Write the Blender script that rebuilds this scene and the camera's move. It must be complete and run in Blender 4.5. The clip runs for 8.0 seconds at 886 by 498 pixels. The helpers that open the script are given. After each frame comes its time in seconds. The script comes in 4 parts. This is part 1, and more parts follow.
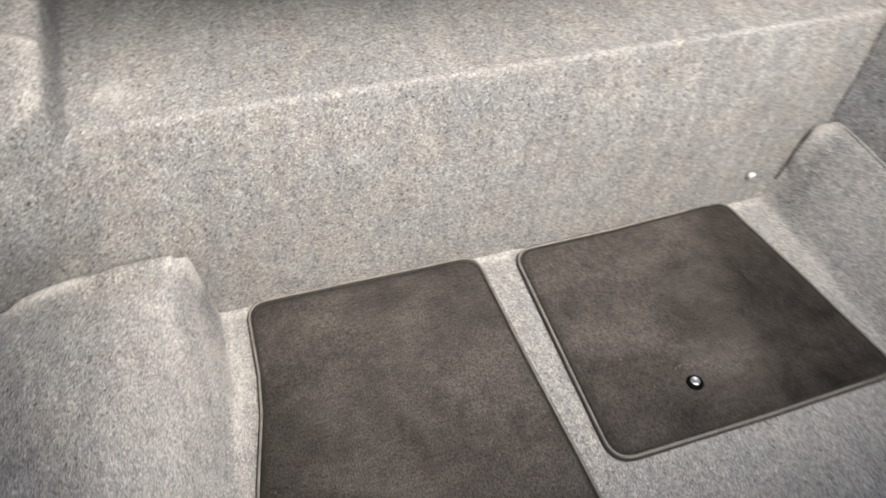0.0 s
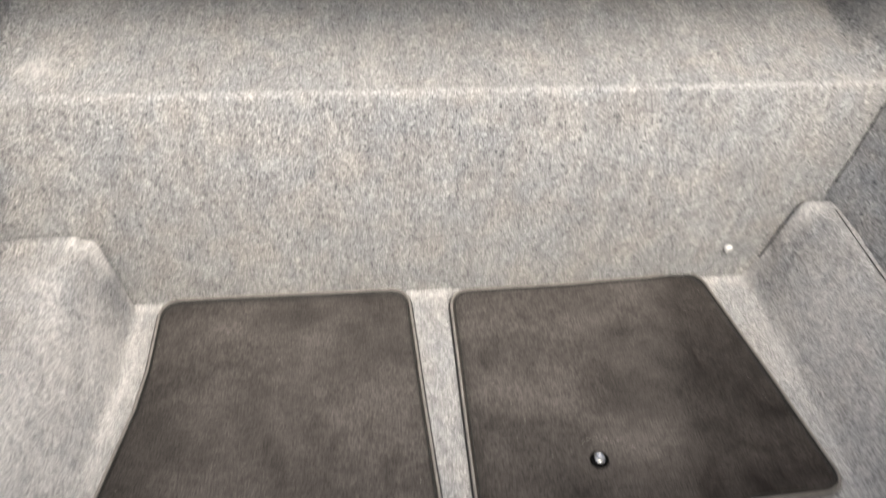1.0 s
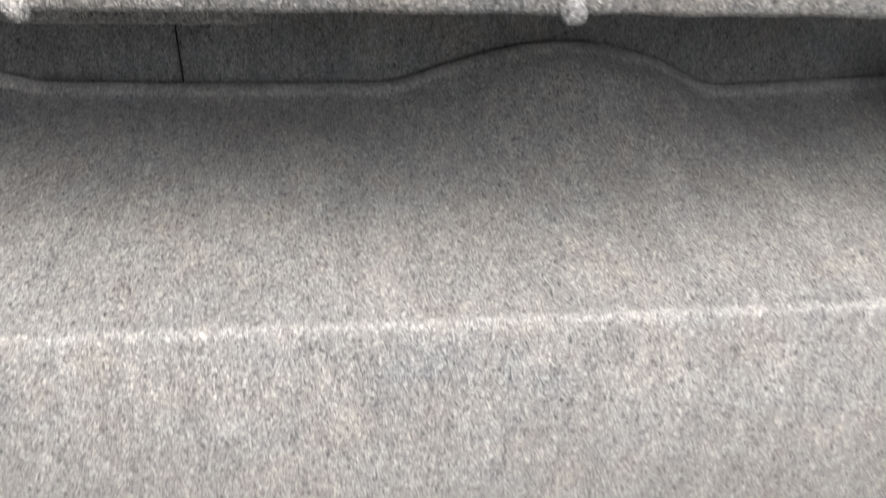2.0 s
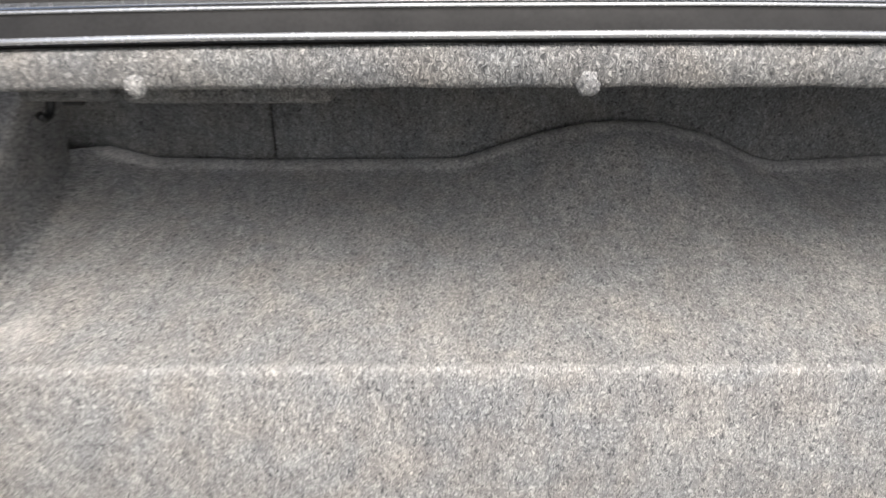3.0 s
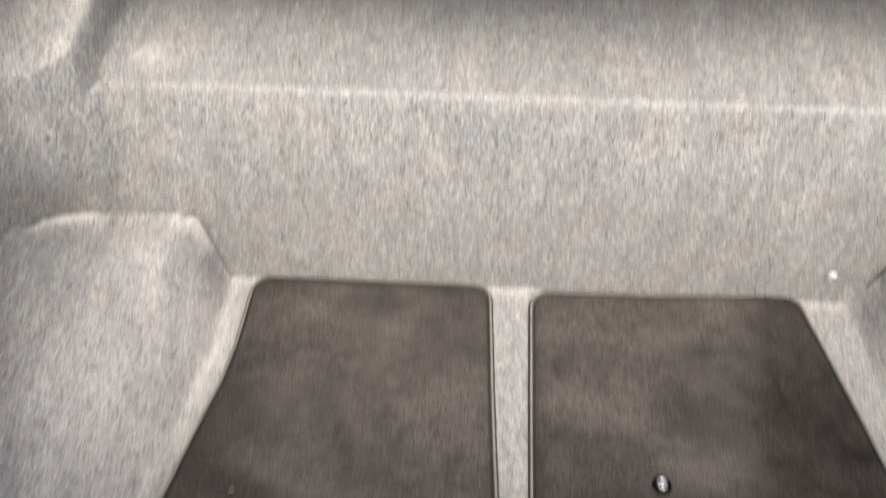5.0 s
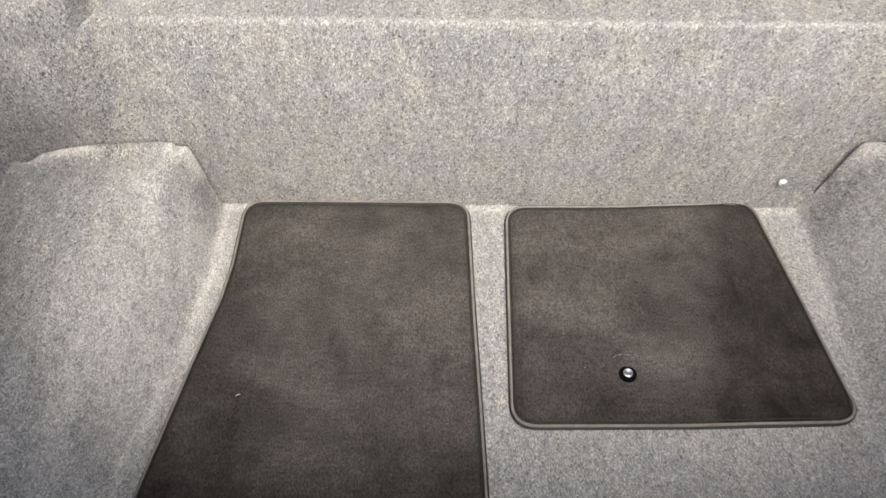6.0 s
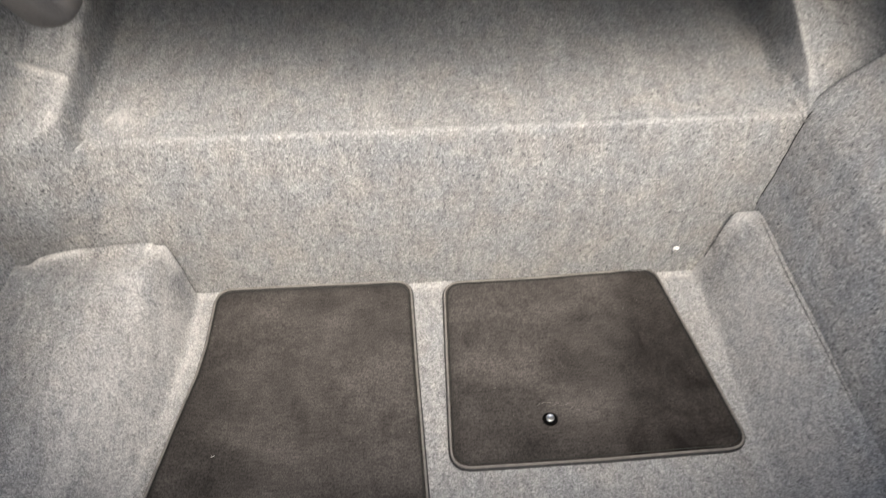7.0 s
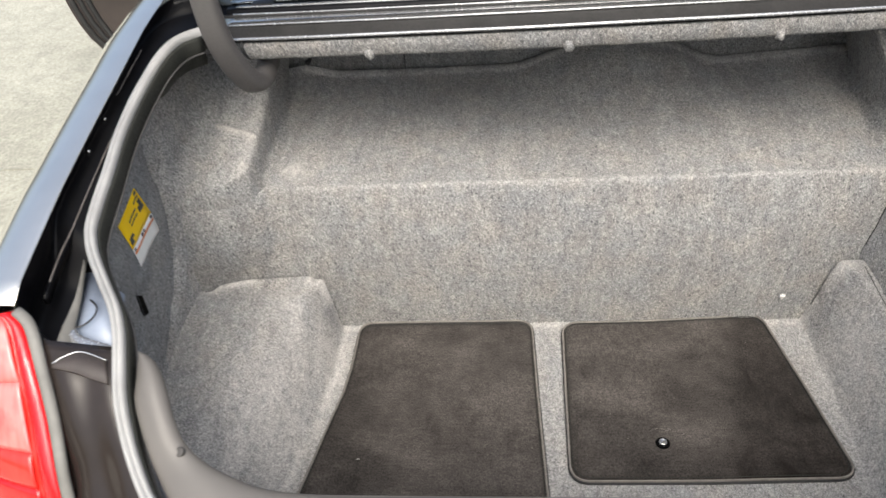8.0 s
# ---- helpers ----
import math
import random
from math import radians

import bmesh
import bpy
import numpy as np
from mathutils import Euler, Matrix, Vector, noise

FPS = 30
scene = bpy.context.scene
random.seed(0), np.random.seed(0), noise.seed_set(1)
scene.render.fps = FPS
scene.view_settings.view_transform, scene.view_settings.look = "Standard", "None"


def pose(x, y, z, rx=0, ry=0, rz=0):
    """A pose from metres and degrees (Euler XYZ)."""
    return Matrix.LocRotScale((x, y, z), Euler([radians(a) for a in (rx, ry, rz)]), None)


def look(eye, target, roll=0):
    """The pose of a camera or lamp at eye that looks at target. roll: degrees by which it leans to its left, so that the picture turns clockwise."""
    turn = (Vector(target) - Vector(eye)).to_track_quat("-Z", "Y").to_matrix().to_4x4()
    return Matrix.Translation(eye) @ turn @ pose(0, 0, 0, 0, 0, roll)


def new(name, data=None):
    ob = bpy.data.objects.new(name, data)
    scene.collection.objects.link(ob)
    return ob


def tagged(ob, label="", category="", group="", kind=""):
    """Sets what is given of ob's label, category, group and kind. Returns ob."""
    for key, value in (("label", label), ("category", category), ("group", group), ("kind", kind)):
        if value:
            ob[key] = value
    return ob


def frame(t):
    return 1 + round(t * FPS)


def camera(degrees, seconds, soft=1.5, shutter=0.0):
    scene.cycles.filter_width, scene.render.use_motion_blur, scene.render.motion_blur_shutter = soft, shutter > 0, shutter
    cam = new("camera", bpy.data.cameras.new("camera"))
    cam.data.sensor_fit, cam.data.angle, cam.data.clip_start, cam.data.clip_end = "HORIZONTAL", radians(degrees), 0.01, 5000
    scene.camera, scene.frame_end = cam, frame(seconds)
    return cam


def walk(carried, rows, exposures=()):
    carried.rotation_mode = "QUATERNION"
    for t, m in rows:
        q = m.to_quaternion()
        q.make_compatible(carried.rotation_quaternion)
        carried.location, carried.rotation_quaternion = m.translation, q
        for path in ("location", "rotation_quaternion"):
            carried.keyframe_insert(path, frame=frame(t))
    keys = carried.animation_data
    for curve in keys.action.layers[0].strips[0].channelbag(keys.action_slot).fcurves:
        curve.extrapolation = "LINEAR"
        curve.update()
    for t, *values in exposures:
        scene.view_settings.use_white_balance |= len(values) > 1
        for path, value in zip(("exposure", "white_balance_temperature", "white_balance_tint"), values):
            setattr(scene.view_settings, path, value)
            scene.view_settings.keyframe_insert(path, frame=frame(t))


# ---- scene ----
cam = camera(60.4, 8.0, shutter=0.45)
PATH = [
    (0, (-0.462, -0.815, 0.997), (0.029, 0.443, -0.478), 4.3),
    (0.2, (-0.374, -0.849, 0.991), (-0.064, 0.461, -0.489), 2.12),
    (0.3, (-0.337, -0.868, 0.983), (-0.070, 0.448, -0.499), 2.61),
    (0.5, (-0.28, -0.889, 0.97), (0.015, 0.432, -0.502), 5.2),
    (0.8, (-0.191, -0.897, 0.976), (0.067, 0.449, -0.481), 5.39),
    (1, (-0.17, -0.862, 0.943), (0.063, 0.554, -0.45), 4.1),
    (1.2, (-0.147, -0.786, 0.922), (0.057, 0.688, -0.415), 3.43),
    (1.5, (-0.159, -0.645, 0.88), (0.078, 0.895, -0.373), 3.5),
    (1.7, (-0.146, -0.565, 0.853), (0.079, 0.994, -0.379), 3.09),
    (2, (-0.168, -0.495, 0.838), (0.084, 1.111, -0.327), 3.5),
    (2.2, (-0.185, -0.477, 0.821), (0.101, 1.185, -0.254), 3.8),
    (3.3, (-0.084, -0.661, 0.865), (-0.228, 1.080, -0.107), -1.7),
    (3.5, (-0.061, -0.705, 0.870), (-0.262, 1.024, -0.115), -2.3),
    (4, (-0.060, -0.713, 0.873), (-0.238, 0.964, -0.203), -2.9),
    (4.2, (-0.090, -0.711, 0.889), (-0.188, 0.912, -0.277), -1.7),
    (4.5, (-0.128, -0.726, 0.91), (-0.152, 0.808, -0.373), -0.5),
    (4.8, (-0.121, -0.775, 0.986), (-0.184, 0.670, -0.396), 0.06),
    (5, (-0.128, -0.807, 1.005), (-0.185, 0.516, -0.493), 0.6),
    (5.2, (-0.119, -0.815, 1.024), (-0.175, 0.347, -0.602), 0.2),
    (6.3, (-0.136, -0.928, 1.083), (-0.097, 0.309, -0.488), 0.9),
    (6.5, (-0.134, -0.96, 1.127), (-0.081, 0.314, -0.414), 0.6),
    (6.8, (-0.072, -1.013, 1.186), (-0.017, 0.316, -0.308), -0.93),
    (7, (-0.064, -1.042, 1.197), (0.001, 0.333, -0.253), -0.6),
    (7.2, (-0.045, -1.09, 1.238), (-0.042, 0.33, -0.171), -1.4),
    (7.5, (-0.073, -1.153, 1.239), (-0.198, 0.345, -0.08), -2.9),
    (7.6, (-0.072, -1.165, 1.243), (-0.241, 0.335, -0.069), -4.0),
    (7.8, (-0.086, -1.223, 1.242), (-0.281, 0.3, -0.039), -5.4),
    (8, (-0.118, -1.261, 1.244), (-0.305, 0.287, -0.009), -5.7),
]
walk(cam, [(t, look(eye, target, roll)) for t, eye, target, roll in PATH],
     [(0.0, 0.43, 6050, 6), (1.0, 0.53, 6050, 6), (2.0, 0.48, 5850, 6), (3.5, 0.40, 5920, 6), (4.5, 0.54, 6000, 6), (6.5, 0.41, 6080, 6), (7.5, 0.46, 6020, 6), (8.0, 0.30, 6000, 5)])

# ---- light: open sky behind the car, wide hazy sun from behind, over the opening ----
world = bpy.data.worlds.new("sky")
scene.world = world
world.use_nodes = True
wn = world.node_tree
sky = wn.nodes.new("ShaderNodeTexSky")
sky.sky_type = "NISHITA"
sky.sun_disc = False
sky.sun_elevation, sky.sun_rotation = radians(54), radians(174)
sky.air_density, sky.dust_density = 0.9, 10.0
wn.links.new(sky.outputs["Color"], wn.nodes["Background"].inputs["Color"])
wn.nodes["Background"].inputs["Strength"].default_value = 0.21
sun = new("sun", bpy.data.lights.new("sun", "SUN"))
sun.data.energy, sun.data.angle, sun.data.color = 0.66, radians(68), (1.0, 0.945, 0.865)
sun.matrix_basis = look((0.20, -3.15, 4.35), (0, 0, 0))


# ---- materials ----
def material(name, rough=0.5, metal=0.0, coat=0.0, base=(0.5, 0.5, 0.5)):
    m = bpy.data.materials.new(name)
    m.use_nodes = True
    b = m.node_tree.nodes["Principled BSDF"]
    b.inputs["Roughness"].default_value, b.inputs["Metallic"].default_value = rough, metal
    b.inputs["Coat IOR"].default_value = 1.9
    b.inputs["Coat Weight"].default_value, b.inputs["Base Color"].default_value = coat, (*base, 1)
    return m, m.node_tree, b


def coords(t, scale=(1, 1, 1)):
    c, mp = t.nodes.new("ShaderNodeTexCoord"), t.nodes.new("ShaderNodeMapping")
    mp.inputs["Scale"].default_value = scale
    t.links.new(c.outputs["Object"], mp.inputs["Vector"])
    return mp.outputs["Vector"]


def noise_of(t, vec, scale, detail=3, rough=0.55, distort=0.0):
    n = t.nodes.new("ShaderNodeTexNoise")
    n.inputs["Scale"].default_value, n.inputs["Detail"].default_value = scale, detail
    n.inputs["Roughness"].default_value, n.inputs["Distortion"].default_value = rough, distort
    t.links.new(vec, n.inputs["Vector"])
    return n.outputs["Fac"]


def ramp(t, fac, *stops):
    r = t.nodes.new("ShaderNodeValToRGB")
    while len(r.color_ramp.elements) < len(stops):
        r.color_ramp.elements.new(0.5)
    for e, (p, c) in zip(r.color_ramp.elements, stops):
        e.position, e.color = p, (*c, 1)
    t.links.new(fac, r.inputs["Fac"])
    return r.outputs["Color"]


def mix(t, kind, fac, a, b):
    n = t.nodes.new("ShaderNodeMix")
    n.data_type, n.blend_type = "RGBA", kind
    if isinstance(fac, float):
        n.inputs[0].default_value = fac
    else:
        t.links.new(fac, n.inputs[0])
    for k, v in ((6, a), (7, b)):
        if isinstance(v, tuple):
            n.inputs[k].default_value = (*v, 1)
        else:
            t.links.new(v, n.inputs[k])
    return n.outputs[2]


def bump(t, b, height, strength, distance):
    n = t.nodes.new("ShaderNodeBump")
    n.inputs["Strength"].default_value, n.inputs["Distance"].default_value = strength, distance
    t.links.new(height, n.inputs["Height"])
    t.links.new(n.outputs["Normal"], b.inputs["Normal"])


def carpet(name, dark, mid, light, nap=(1.0, 0.45, 0.45), spin=0):
    """Heathered needle-felt: mixed dark and pale fibres, a nap with a grain, thinner and paler at worn folds, paler
    also where light is painted on.
    """
    m, t, b = material(name, 0.95)
    v = coords(t)
    curl = t.nodes.new("ShaderNodeTexNoise")
    curl.inputs["Scale"].default_value, curl.inputs["Detail"].default_value = 170, 1
    t.links.new(v, curl.inputs["Vector"])
    bend = t.nodes.new("ShaderNodeVectorMath")
    bend.operation = "MULTIPLY_ADD"
    bend.inputs[1].default_value = (0.009, 0.009, 0.009)
    t.links.new(curl.outputs["Color"], bend.inputs[0])
    t.links.new(v, bend.inputs[2])

    def strands(turn, scale):
        mp = t.nodes.new("ShaderNodeMapping")
        mp.inputs["Rotation"].default_value, mp.inputs["Scale"].default_value = [radians(turn[0]), radians(turn[1] + spin), radians(turn[2])], scale
        t.links.new(bend.outputs[0], mp.inputs["Vector"])
        return noise_of(t, mp.outputs["Vector"], 1.0, 2, 0.6)

    one, two = strands((15, 25, 20), (760, 230, 230)), strands((-20, -35, -40), (700, 230, 210))
    three = strands((0, 10, 5), (520, 140, 140))
    top = t.nodes.new("ShaderNodeMath")
    top.operation = "MAXIMUM"
    t.links.new(one, top.inputs[0])
    t.links.new(two, top.inputs[1])
    fibre = top.outputs[0]
    tuft = noise_of(t, coords(t, nap), 95, 3, 0.6, 0.4)
    broad, tint = noise_of(t, v, 9, 3), noise_of(t, v, 16, 2, 0.5, 0.6)
    brushed = noise_of(t, coords(t, (1, 0.22, 0.22)), 30, 3, 0.6, 0.5)
    col = ramp(t, three, (0.36, dark), (0.52, mid), (0.70, mid))
    shine = ramp(t, fibre, (0.53, (0, 0, 0)), (0.67, (1, 1, 1)))
    col = mix(t, "MIX", shine, col, light)
    col = mix(t, "MULTIPLY", 0.42, col, ramp(t, tuft, (0.3, (0.55, 0.56, 0.585)), (0.68, (1.28, 1.26, 1.22))))
    col = mix(t, "MULTIPLY", 0.5, col, ramp(t, broad, (0.3, (0.82, 0.83, 0.85)), (0.7, (1.12, 1.09, 1.04))))
    col = mix(t, "MULTIPLY", 0.35, col, ramp(t, tint, (0.34, (0.93, 1.0, 1.07)), (0.52, (1, 1, 1)), (0.68, (1.07, 0.995, 0.92))))
    col = mix(t, "MULTIPLY", 0.8, col, ramp(t, brushed, (0.34, (0.88, 0.88, 0.89)), (0.68, (1.16, 1.16, 1.15))))
    col = mix(t, "MULTIPLY", 0.75, col, ramp(t, noise_of(t, v, 700, 2, 0.6), (0.34, (0.74, 0.745, 0.75)), (0.66, (1.27, 1.265, 1.25))))
    # this attribute carries worn felt and painted light together
    a = t.nodes.new("ShaderNodeAttribute")
    a.attribute_name = "wear_and_light"
    worn = t.nodes.new("ShaderNodeMath")
    worn.operation = "MULTIPLY"
    t.links.new(a.outputs["Fac"], worn.inputs[0])
    t.links.new(ramp(t, tuft, (0.25, (0.35,) * 3), (0.55, (1, 1, 1))), worn.inputs[1])
    col = mix(t, "MIX", worn.outputs[0], col, ramp(t, fibre, (0.42, (0.30, 0.288, 0.268)), (0.52, (0.48, 0.46, 0.43)), (0.66, (0.82, 0.79, 0.74))))
    t.links.new(col, b.inputs["Base Color"])
    b.inputs["Sheen Weight"].default_value, b.inputs["Sheen Roughness"].default_value = 0.15, 0.6
    b.inputs["Specular IOR Level"].default_value = 0.1
    h = t.nodes.new("ShaderNodeMath")
    h.operation = "MULTIPLY_ADD"
    h.inputs[1].default_value = 0.6
    t.links.new(tuft, h.inputs[0])
    t.links.new(fibre, h.inputs[2])
    bump(t, b, h.outputs[0], 0.9, 0.004)
    return m


def velour(name):
    """Dark brown-grey mat pile, brushed in patches, with flattened and dirty marks; each mat has its own."""
    m, t, b = material(name, 0.9)
    info, own = t.nodes.new("ShaderNodeObjectInfo"), t.nodes.new("ShaderNodeVectorMath")
    own.operation = "MULTIPLY_ADD"
    own.inputs[1].default_value = (9.0, 5.0, 0.0)
    t.links.new(info.outputs["Random"], own.inputs[0])
    t.links.new(coords(t), own.inputs[2])
    v = own.outputs[0]

    def scaled(s):
        mp = t.nodes.new("ShaderNodeMapping")
        mp.inputs["Scale"].default_value = s
        t.links.new(v, mp.inputs["Vector"])
        return mp.outputs["Vector"]
    patch = noise_of(t, scaled((1, 1.5, 1)), 6, 4, 0.55, 0.6)
    smudge = noise_of(t, scaled((1.3, 1, 1)), 13, 5, 0.6, 1.0)
    streak = noise_of(t, scaled((1, 0.12, 1)), 120, 3, 0.6)
    rows = noise_of(t, scaled((0.12, 1, 1)), 240, 2, 0.5)
    fine = noise_of(t, coords(t, (1, 0.55, 1)), 430, 3, 0.65)
    mottle = noise_of(t, scaled((0.8, 1, 1)), 48, 4, 0.65, 0.5)
    speck = noise_of(t, coords(t), 210, 1, 0.5)
    col = ramp(t, patch, (0.30, (0.044, 0.0395, 0.0360)), (0.5, (0.067, 0.0605, 0.0552)), (0.70, (0.090, 0.0815, 0.0745)))
    col = mix(t, "MULTIPLY", 0.52, col, ramp(t, smudge, (0.30, (0.50, 0.48, 0.47)), (0.46, (0.95, 0.94, 0.93)), (0.7, (1.22, 1.22, 1.22))))
    col = mix(t, "MULTIPLY", 0.32, col, ramp(t, mottle, (0.34, (0.62, 0.61, 0.60)), (0.55, (1.04, 1.04, 1.04)), (0.72, (1.28, 1.28, 1.28))))
    col = mix(t, "MULTIPLY", 0.3, col, ramp(t, streak, (0.3, (0.78, 0.78, 0.78)), (0.7, (1.22, 1.22, 1.22))))
    col = mix(t, "MULTIPLY", 0.40, col, ramp(t, rows, (0.3, (0.8, 0.8, 0.8)), (0.7, (1.2, 1.2, 1.2))))
    col = mix(t, "MULTIPLY", 0.95, col, ramp(t, fine, (0.32, (0.42, 0.42, 0.42)), (0.70, (1.62, 1.60, 1.56))))
    a = t.nodes.new("ShaderNodeAttribute")
    a.attribute_name = "wear_and_light"
    soil = mix(t, "MULTIPLY", 1.0, a.outputs["Color"], ramp(t, smudge, (0.25, (1, 1, 1)), (0.75, (0.6, 0.6, 0.6))))
    col = mix(t, "MULTIPLY", soil, col, (0.26, 0.235, 0.225))
    col = mix(t, "MIX", ramp(t, speck, (0.80, (0, 0, 0)), (0.83, (1, 1, 1))), col, (0.30, 0.28, 0.25))
    t.links.new(col, b.inputs["Base Color"])
    b.inputs["Sheen Weight"].default_value, b.inputs["Sheen Roughness"].default_value = 0.08, 0.5
    b.inputs["Specular IOR Level"].default_value = 0.1
    bump(t, b, fine, 0.6, 0.0012)
    return m


def surface(name, base, rough, metal=0.0, coat=0.0, vary=0.18, scale=14, grain=250, relief=0.15, depth=0.0006, spec=0.5):
    """A plain finish with broad and fine variation in colour and gloss."""
    m, t, b = material(name, rough, metal, coat, base)
    b.inputs["Specular IOR Level"].default_value = spec
    v = coords(t)
    broad, fine = noise_of(t, v, scale, 4), noise_of(t, v, grain, 3)
    lo, hi = 1 - vary, 1 + vary
    col = mix(t, "MULTIPLY", 1.0, base, ramp(t, broad, (0.3, (lo,) * 3), (0.7, (hi,) * 3)))
    t.links.new(col, b.inputs["Base Color"])
    r = t.nodes.new("ShaderNodeMapRange")
    r.inputs[1].default_value, r.inputs[2].default_value = 0.3, 0.7
    r.inputs[3].default_value, r.inputs[4].default_value = max(0.02, rough * 0.8), min(1, rough * 1.25)
    t.links.new(fine, r.inputs[0])
    t.links.new(r.outputs[0], b.inputs["Roughness"])
    if relief:
        bump(t, b, fine, relief, depth)
    return m


def concrete():
    m, t, b = material("pale concrete paving", 0.9)
    v = coords(t)
    col = ramp(t, noise_of(t, v, 0.8, 5), (0.3, (0.34, 0.331, 0.278)), (0.7, (0.46, 0.451, 0.388)))
    col = mix(t, "MULTIPLY", 0.8, col, ramp(t, noise_of(t, v, 60, 4, 0.7), (0.3, (0.6, 0.6, 0.57)), (0.7, (1.25, 1.25, 1.22))))
    col = mix(t, "MULTIPLY", 0.7, col, ramp(t, noise_of(t, v, 9, 4, 0.65), (0.35, (0.78, 0.78, 0.76)), (0.65, (1.1, 1.1, 1.08))))
    t.links.new(col, b.inputs["Base Color"])
    bump(t, b, noise_of(t, v, 90, 4), 0.4, 0.004)
    return m


CARPET = carpet("grey heathered felt", (0.072, 0.073, 0.076), (0.255, 0.25, 0.245), (0.57, 0.56, 0.54))
# darkened copy of the grey felt, so the lip looks less brightly lit
CARPET_LIP_DIM = carpet("grey felt dimmed for the lip", (0.070, 0.070, 0.071), (0.17, 0.167, 0.163), (0.43, 0.42, 0.405), (1.0, 0.9, 0.9), 60)
# felt darkened to paint in the shade below the package shelf
CARPET_DARK = carpet("shade-darkened felt", (0.055, 0.055, 0.056), (0.178, 0.177, 0.176), (0.38, 0.38, 0.372))
CARPET_SIDE = carpet("blue-grey felt", (0.062, 0.064, 0.068), (0.200, 0.203, 0.207), (0.40, 0.405, 0.41))
VELOUR = velour("dark brown-grey velour")
BINDING = surface("grey-brown binding yarn", (0.215, 0.197, 0.175), 0.9, vary=0.2, scale=60, grain=500, relief=0.8, depth=0.002)
# pale metallic base puts mirrored sky into the black deck step
DECK_SKY = surface("pale paint for mirrored sky on the deck", (0.40, 0.40, 0.395), 0.15, metal=0.8, coat=1.0, vary=0.1, relief=0)
BODY_BLACK = surface("black gloss body paint", (0.010, 0.010, 0.011), 0.18, coat=0.6, vary=0.15, relief=0)
# near-white base paints the sky's reflection onto the black quarter panels
PANEL = surface("pale body paint standing for mirrored sky", (0.98, 0.93, 0.82), 0.12, metal=0.9, coat=1.0, vary=0.04, relief=0)
DECK_SKY.node_tree.nodes["Principled BSDF"].inputs["Coat IOR"].default_value = 2.8
PAINT_DULL = surface("black paint in the drain channel", (0.005, 0.005, 0.006), 0.35, coat=0.0, vary=0.35, scale=20, relief=0.05, spec=0.14)
BROWN = surface("brown-black glossy paint", (0.026, 0.021, 0.0185), 0.10, coat=0.0, vary=0.25, scale=9, relief=0, spec=0.3)
RUBBER = surface("grey weathered rubber", (0.31, 0.308, 0.30), 0.6, coat=0.0, vary=0.2, scale=10, grain=300, relief=0.1)
RUBBER_DARK = surface("black rubber", (0.02, 0.02, 0.02), 0.6, vary=0.2)
FLANGE = surface("warm dark grey flange", (0.030, 0.031, 0.027), 0.7, vary=0.15)
FLANGE.node_tree.nodes["Principled BSDF"].inputs["Specular IOR Level"].default_value = 0.2
VOID = surface("unlit black cavity", (0.003, 0.003, 0.003), 0.95, vary=0.1, relief=0)
VOID.node_tree.nodes["Principled BSDF"].inputs["Specular IOR Level"].default_value = 0.05
PLASTIC = surface("warm grey moulded plastic", (0.125, 0.116, 0.106), 0.45, vary=0.06, scale=8, grain=900, relief=0.25, depth=0.0004)
ARM = surface("grey painted steel arm", (0.088, 0.083, 0.081), 0.55, vary=0.06, relief=0.05)
def lens(name, low, high):
    """Red moulded lamp plastic over a fluted reflector."""
    m, t, b = material(name, 0.10, 0.0, 0.5, high)
    b.inputs["Coat IOR"].default_value = 1.5
    b.inputs["Coat Roughness"].default_value = 0.03
    flute = noise_of(t, coords(t, (1.0, 0.25, 0.06)), 130, 2, 0.5)
    broad = noise_of(t, coords(t, (1, 1, 0.6)), 18, 3, 0.5, 0.4)
    col = ramp(t, broad, (0.36, low), (0.62, high))
    col = mix(t, "MULTIPLY", 0.6, col, ramp(t, flute, (0.35, (0.72, 0.72, 0.72)), (0.65, (1.15, 1.15, 1.15))))
    t.links.new(col, b.inputs["Base Color"])
    bump(t, b, flute, 0.35, 0.003)
    return m


LENS = lens("red lamp lens", (0.62, 0.006, 0.008), (0.80, 0.035, 0.025))
LENS_RIM = lens("saturated red lens rim", (0.72, 0.004, 0.008), (0.86, 0.006, 0.012))
# pale red paints the sky's reflection on the upper lamp cells
LENS_PALE = lens("red lens paled for mirrored sky", (0.74, 0.07, 0.07), (0.84, 0.20, 0.18))
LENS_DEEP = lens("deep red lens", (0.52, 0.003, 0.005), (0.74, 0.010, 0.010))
YELLOW = surface("yellow printed film", (1.0, 0.66, 0.0), 0.9, vary=0.05, relief=0)
WHITE = surface("white printed film", (0.93, 0.94, 0.92), 0.4, vary=0.05, relief=0)
ORANGE = surface("orange print", (0.70, 0.20, 0.03), 0.4, vary=0.05, relief=0)
INK = surface("black print", (0.02, 0.02, 0.02), 0.4, vary=0.05, relief=0)
STEEL = surface("bright zinc steel", (0.72, 0.71, 0.68), 0.22, metal=1.0, vary=0.1, relief=0)
BLACK = surface("black plastic", (0.012, 0.012, 0.012), 0.4, vary=0.1)
GASKET = surface("dull grey gasket rubber", (0.17, 0.165, 0.15), 0.55, vary=0.2, scale=20)
PLUG = surface("dark grey plastic plug", (0.070, 0.065, 0.060), 0.5, vary=0.1)
PALE = surface("white plastic", (0.75, 0.74, 0.70), 0.5, vary=0.05)

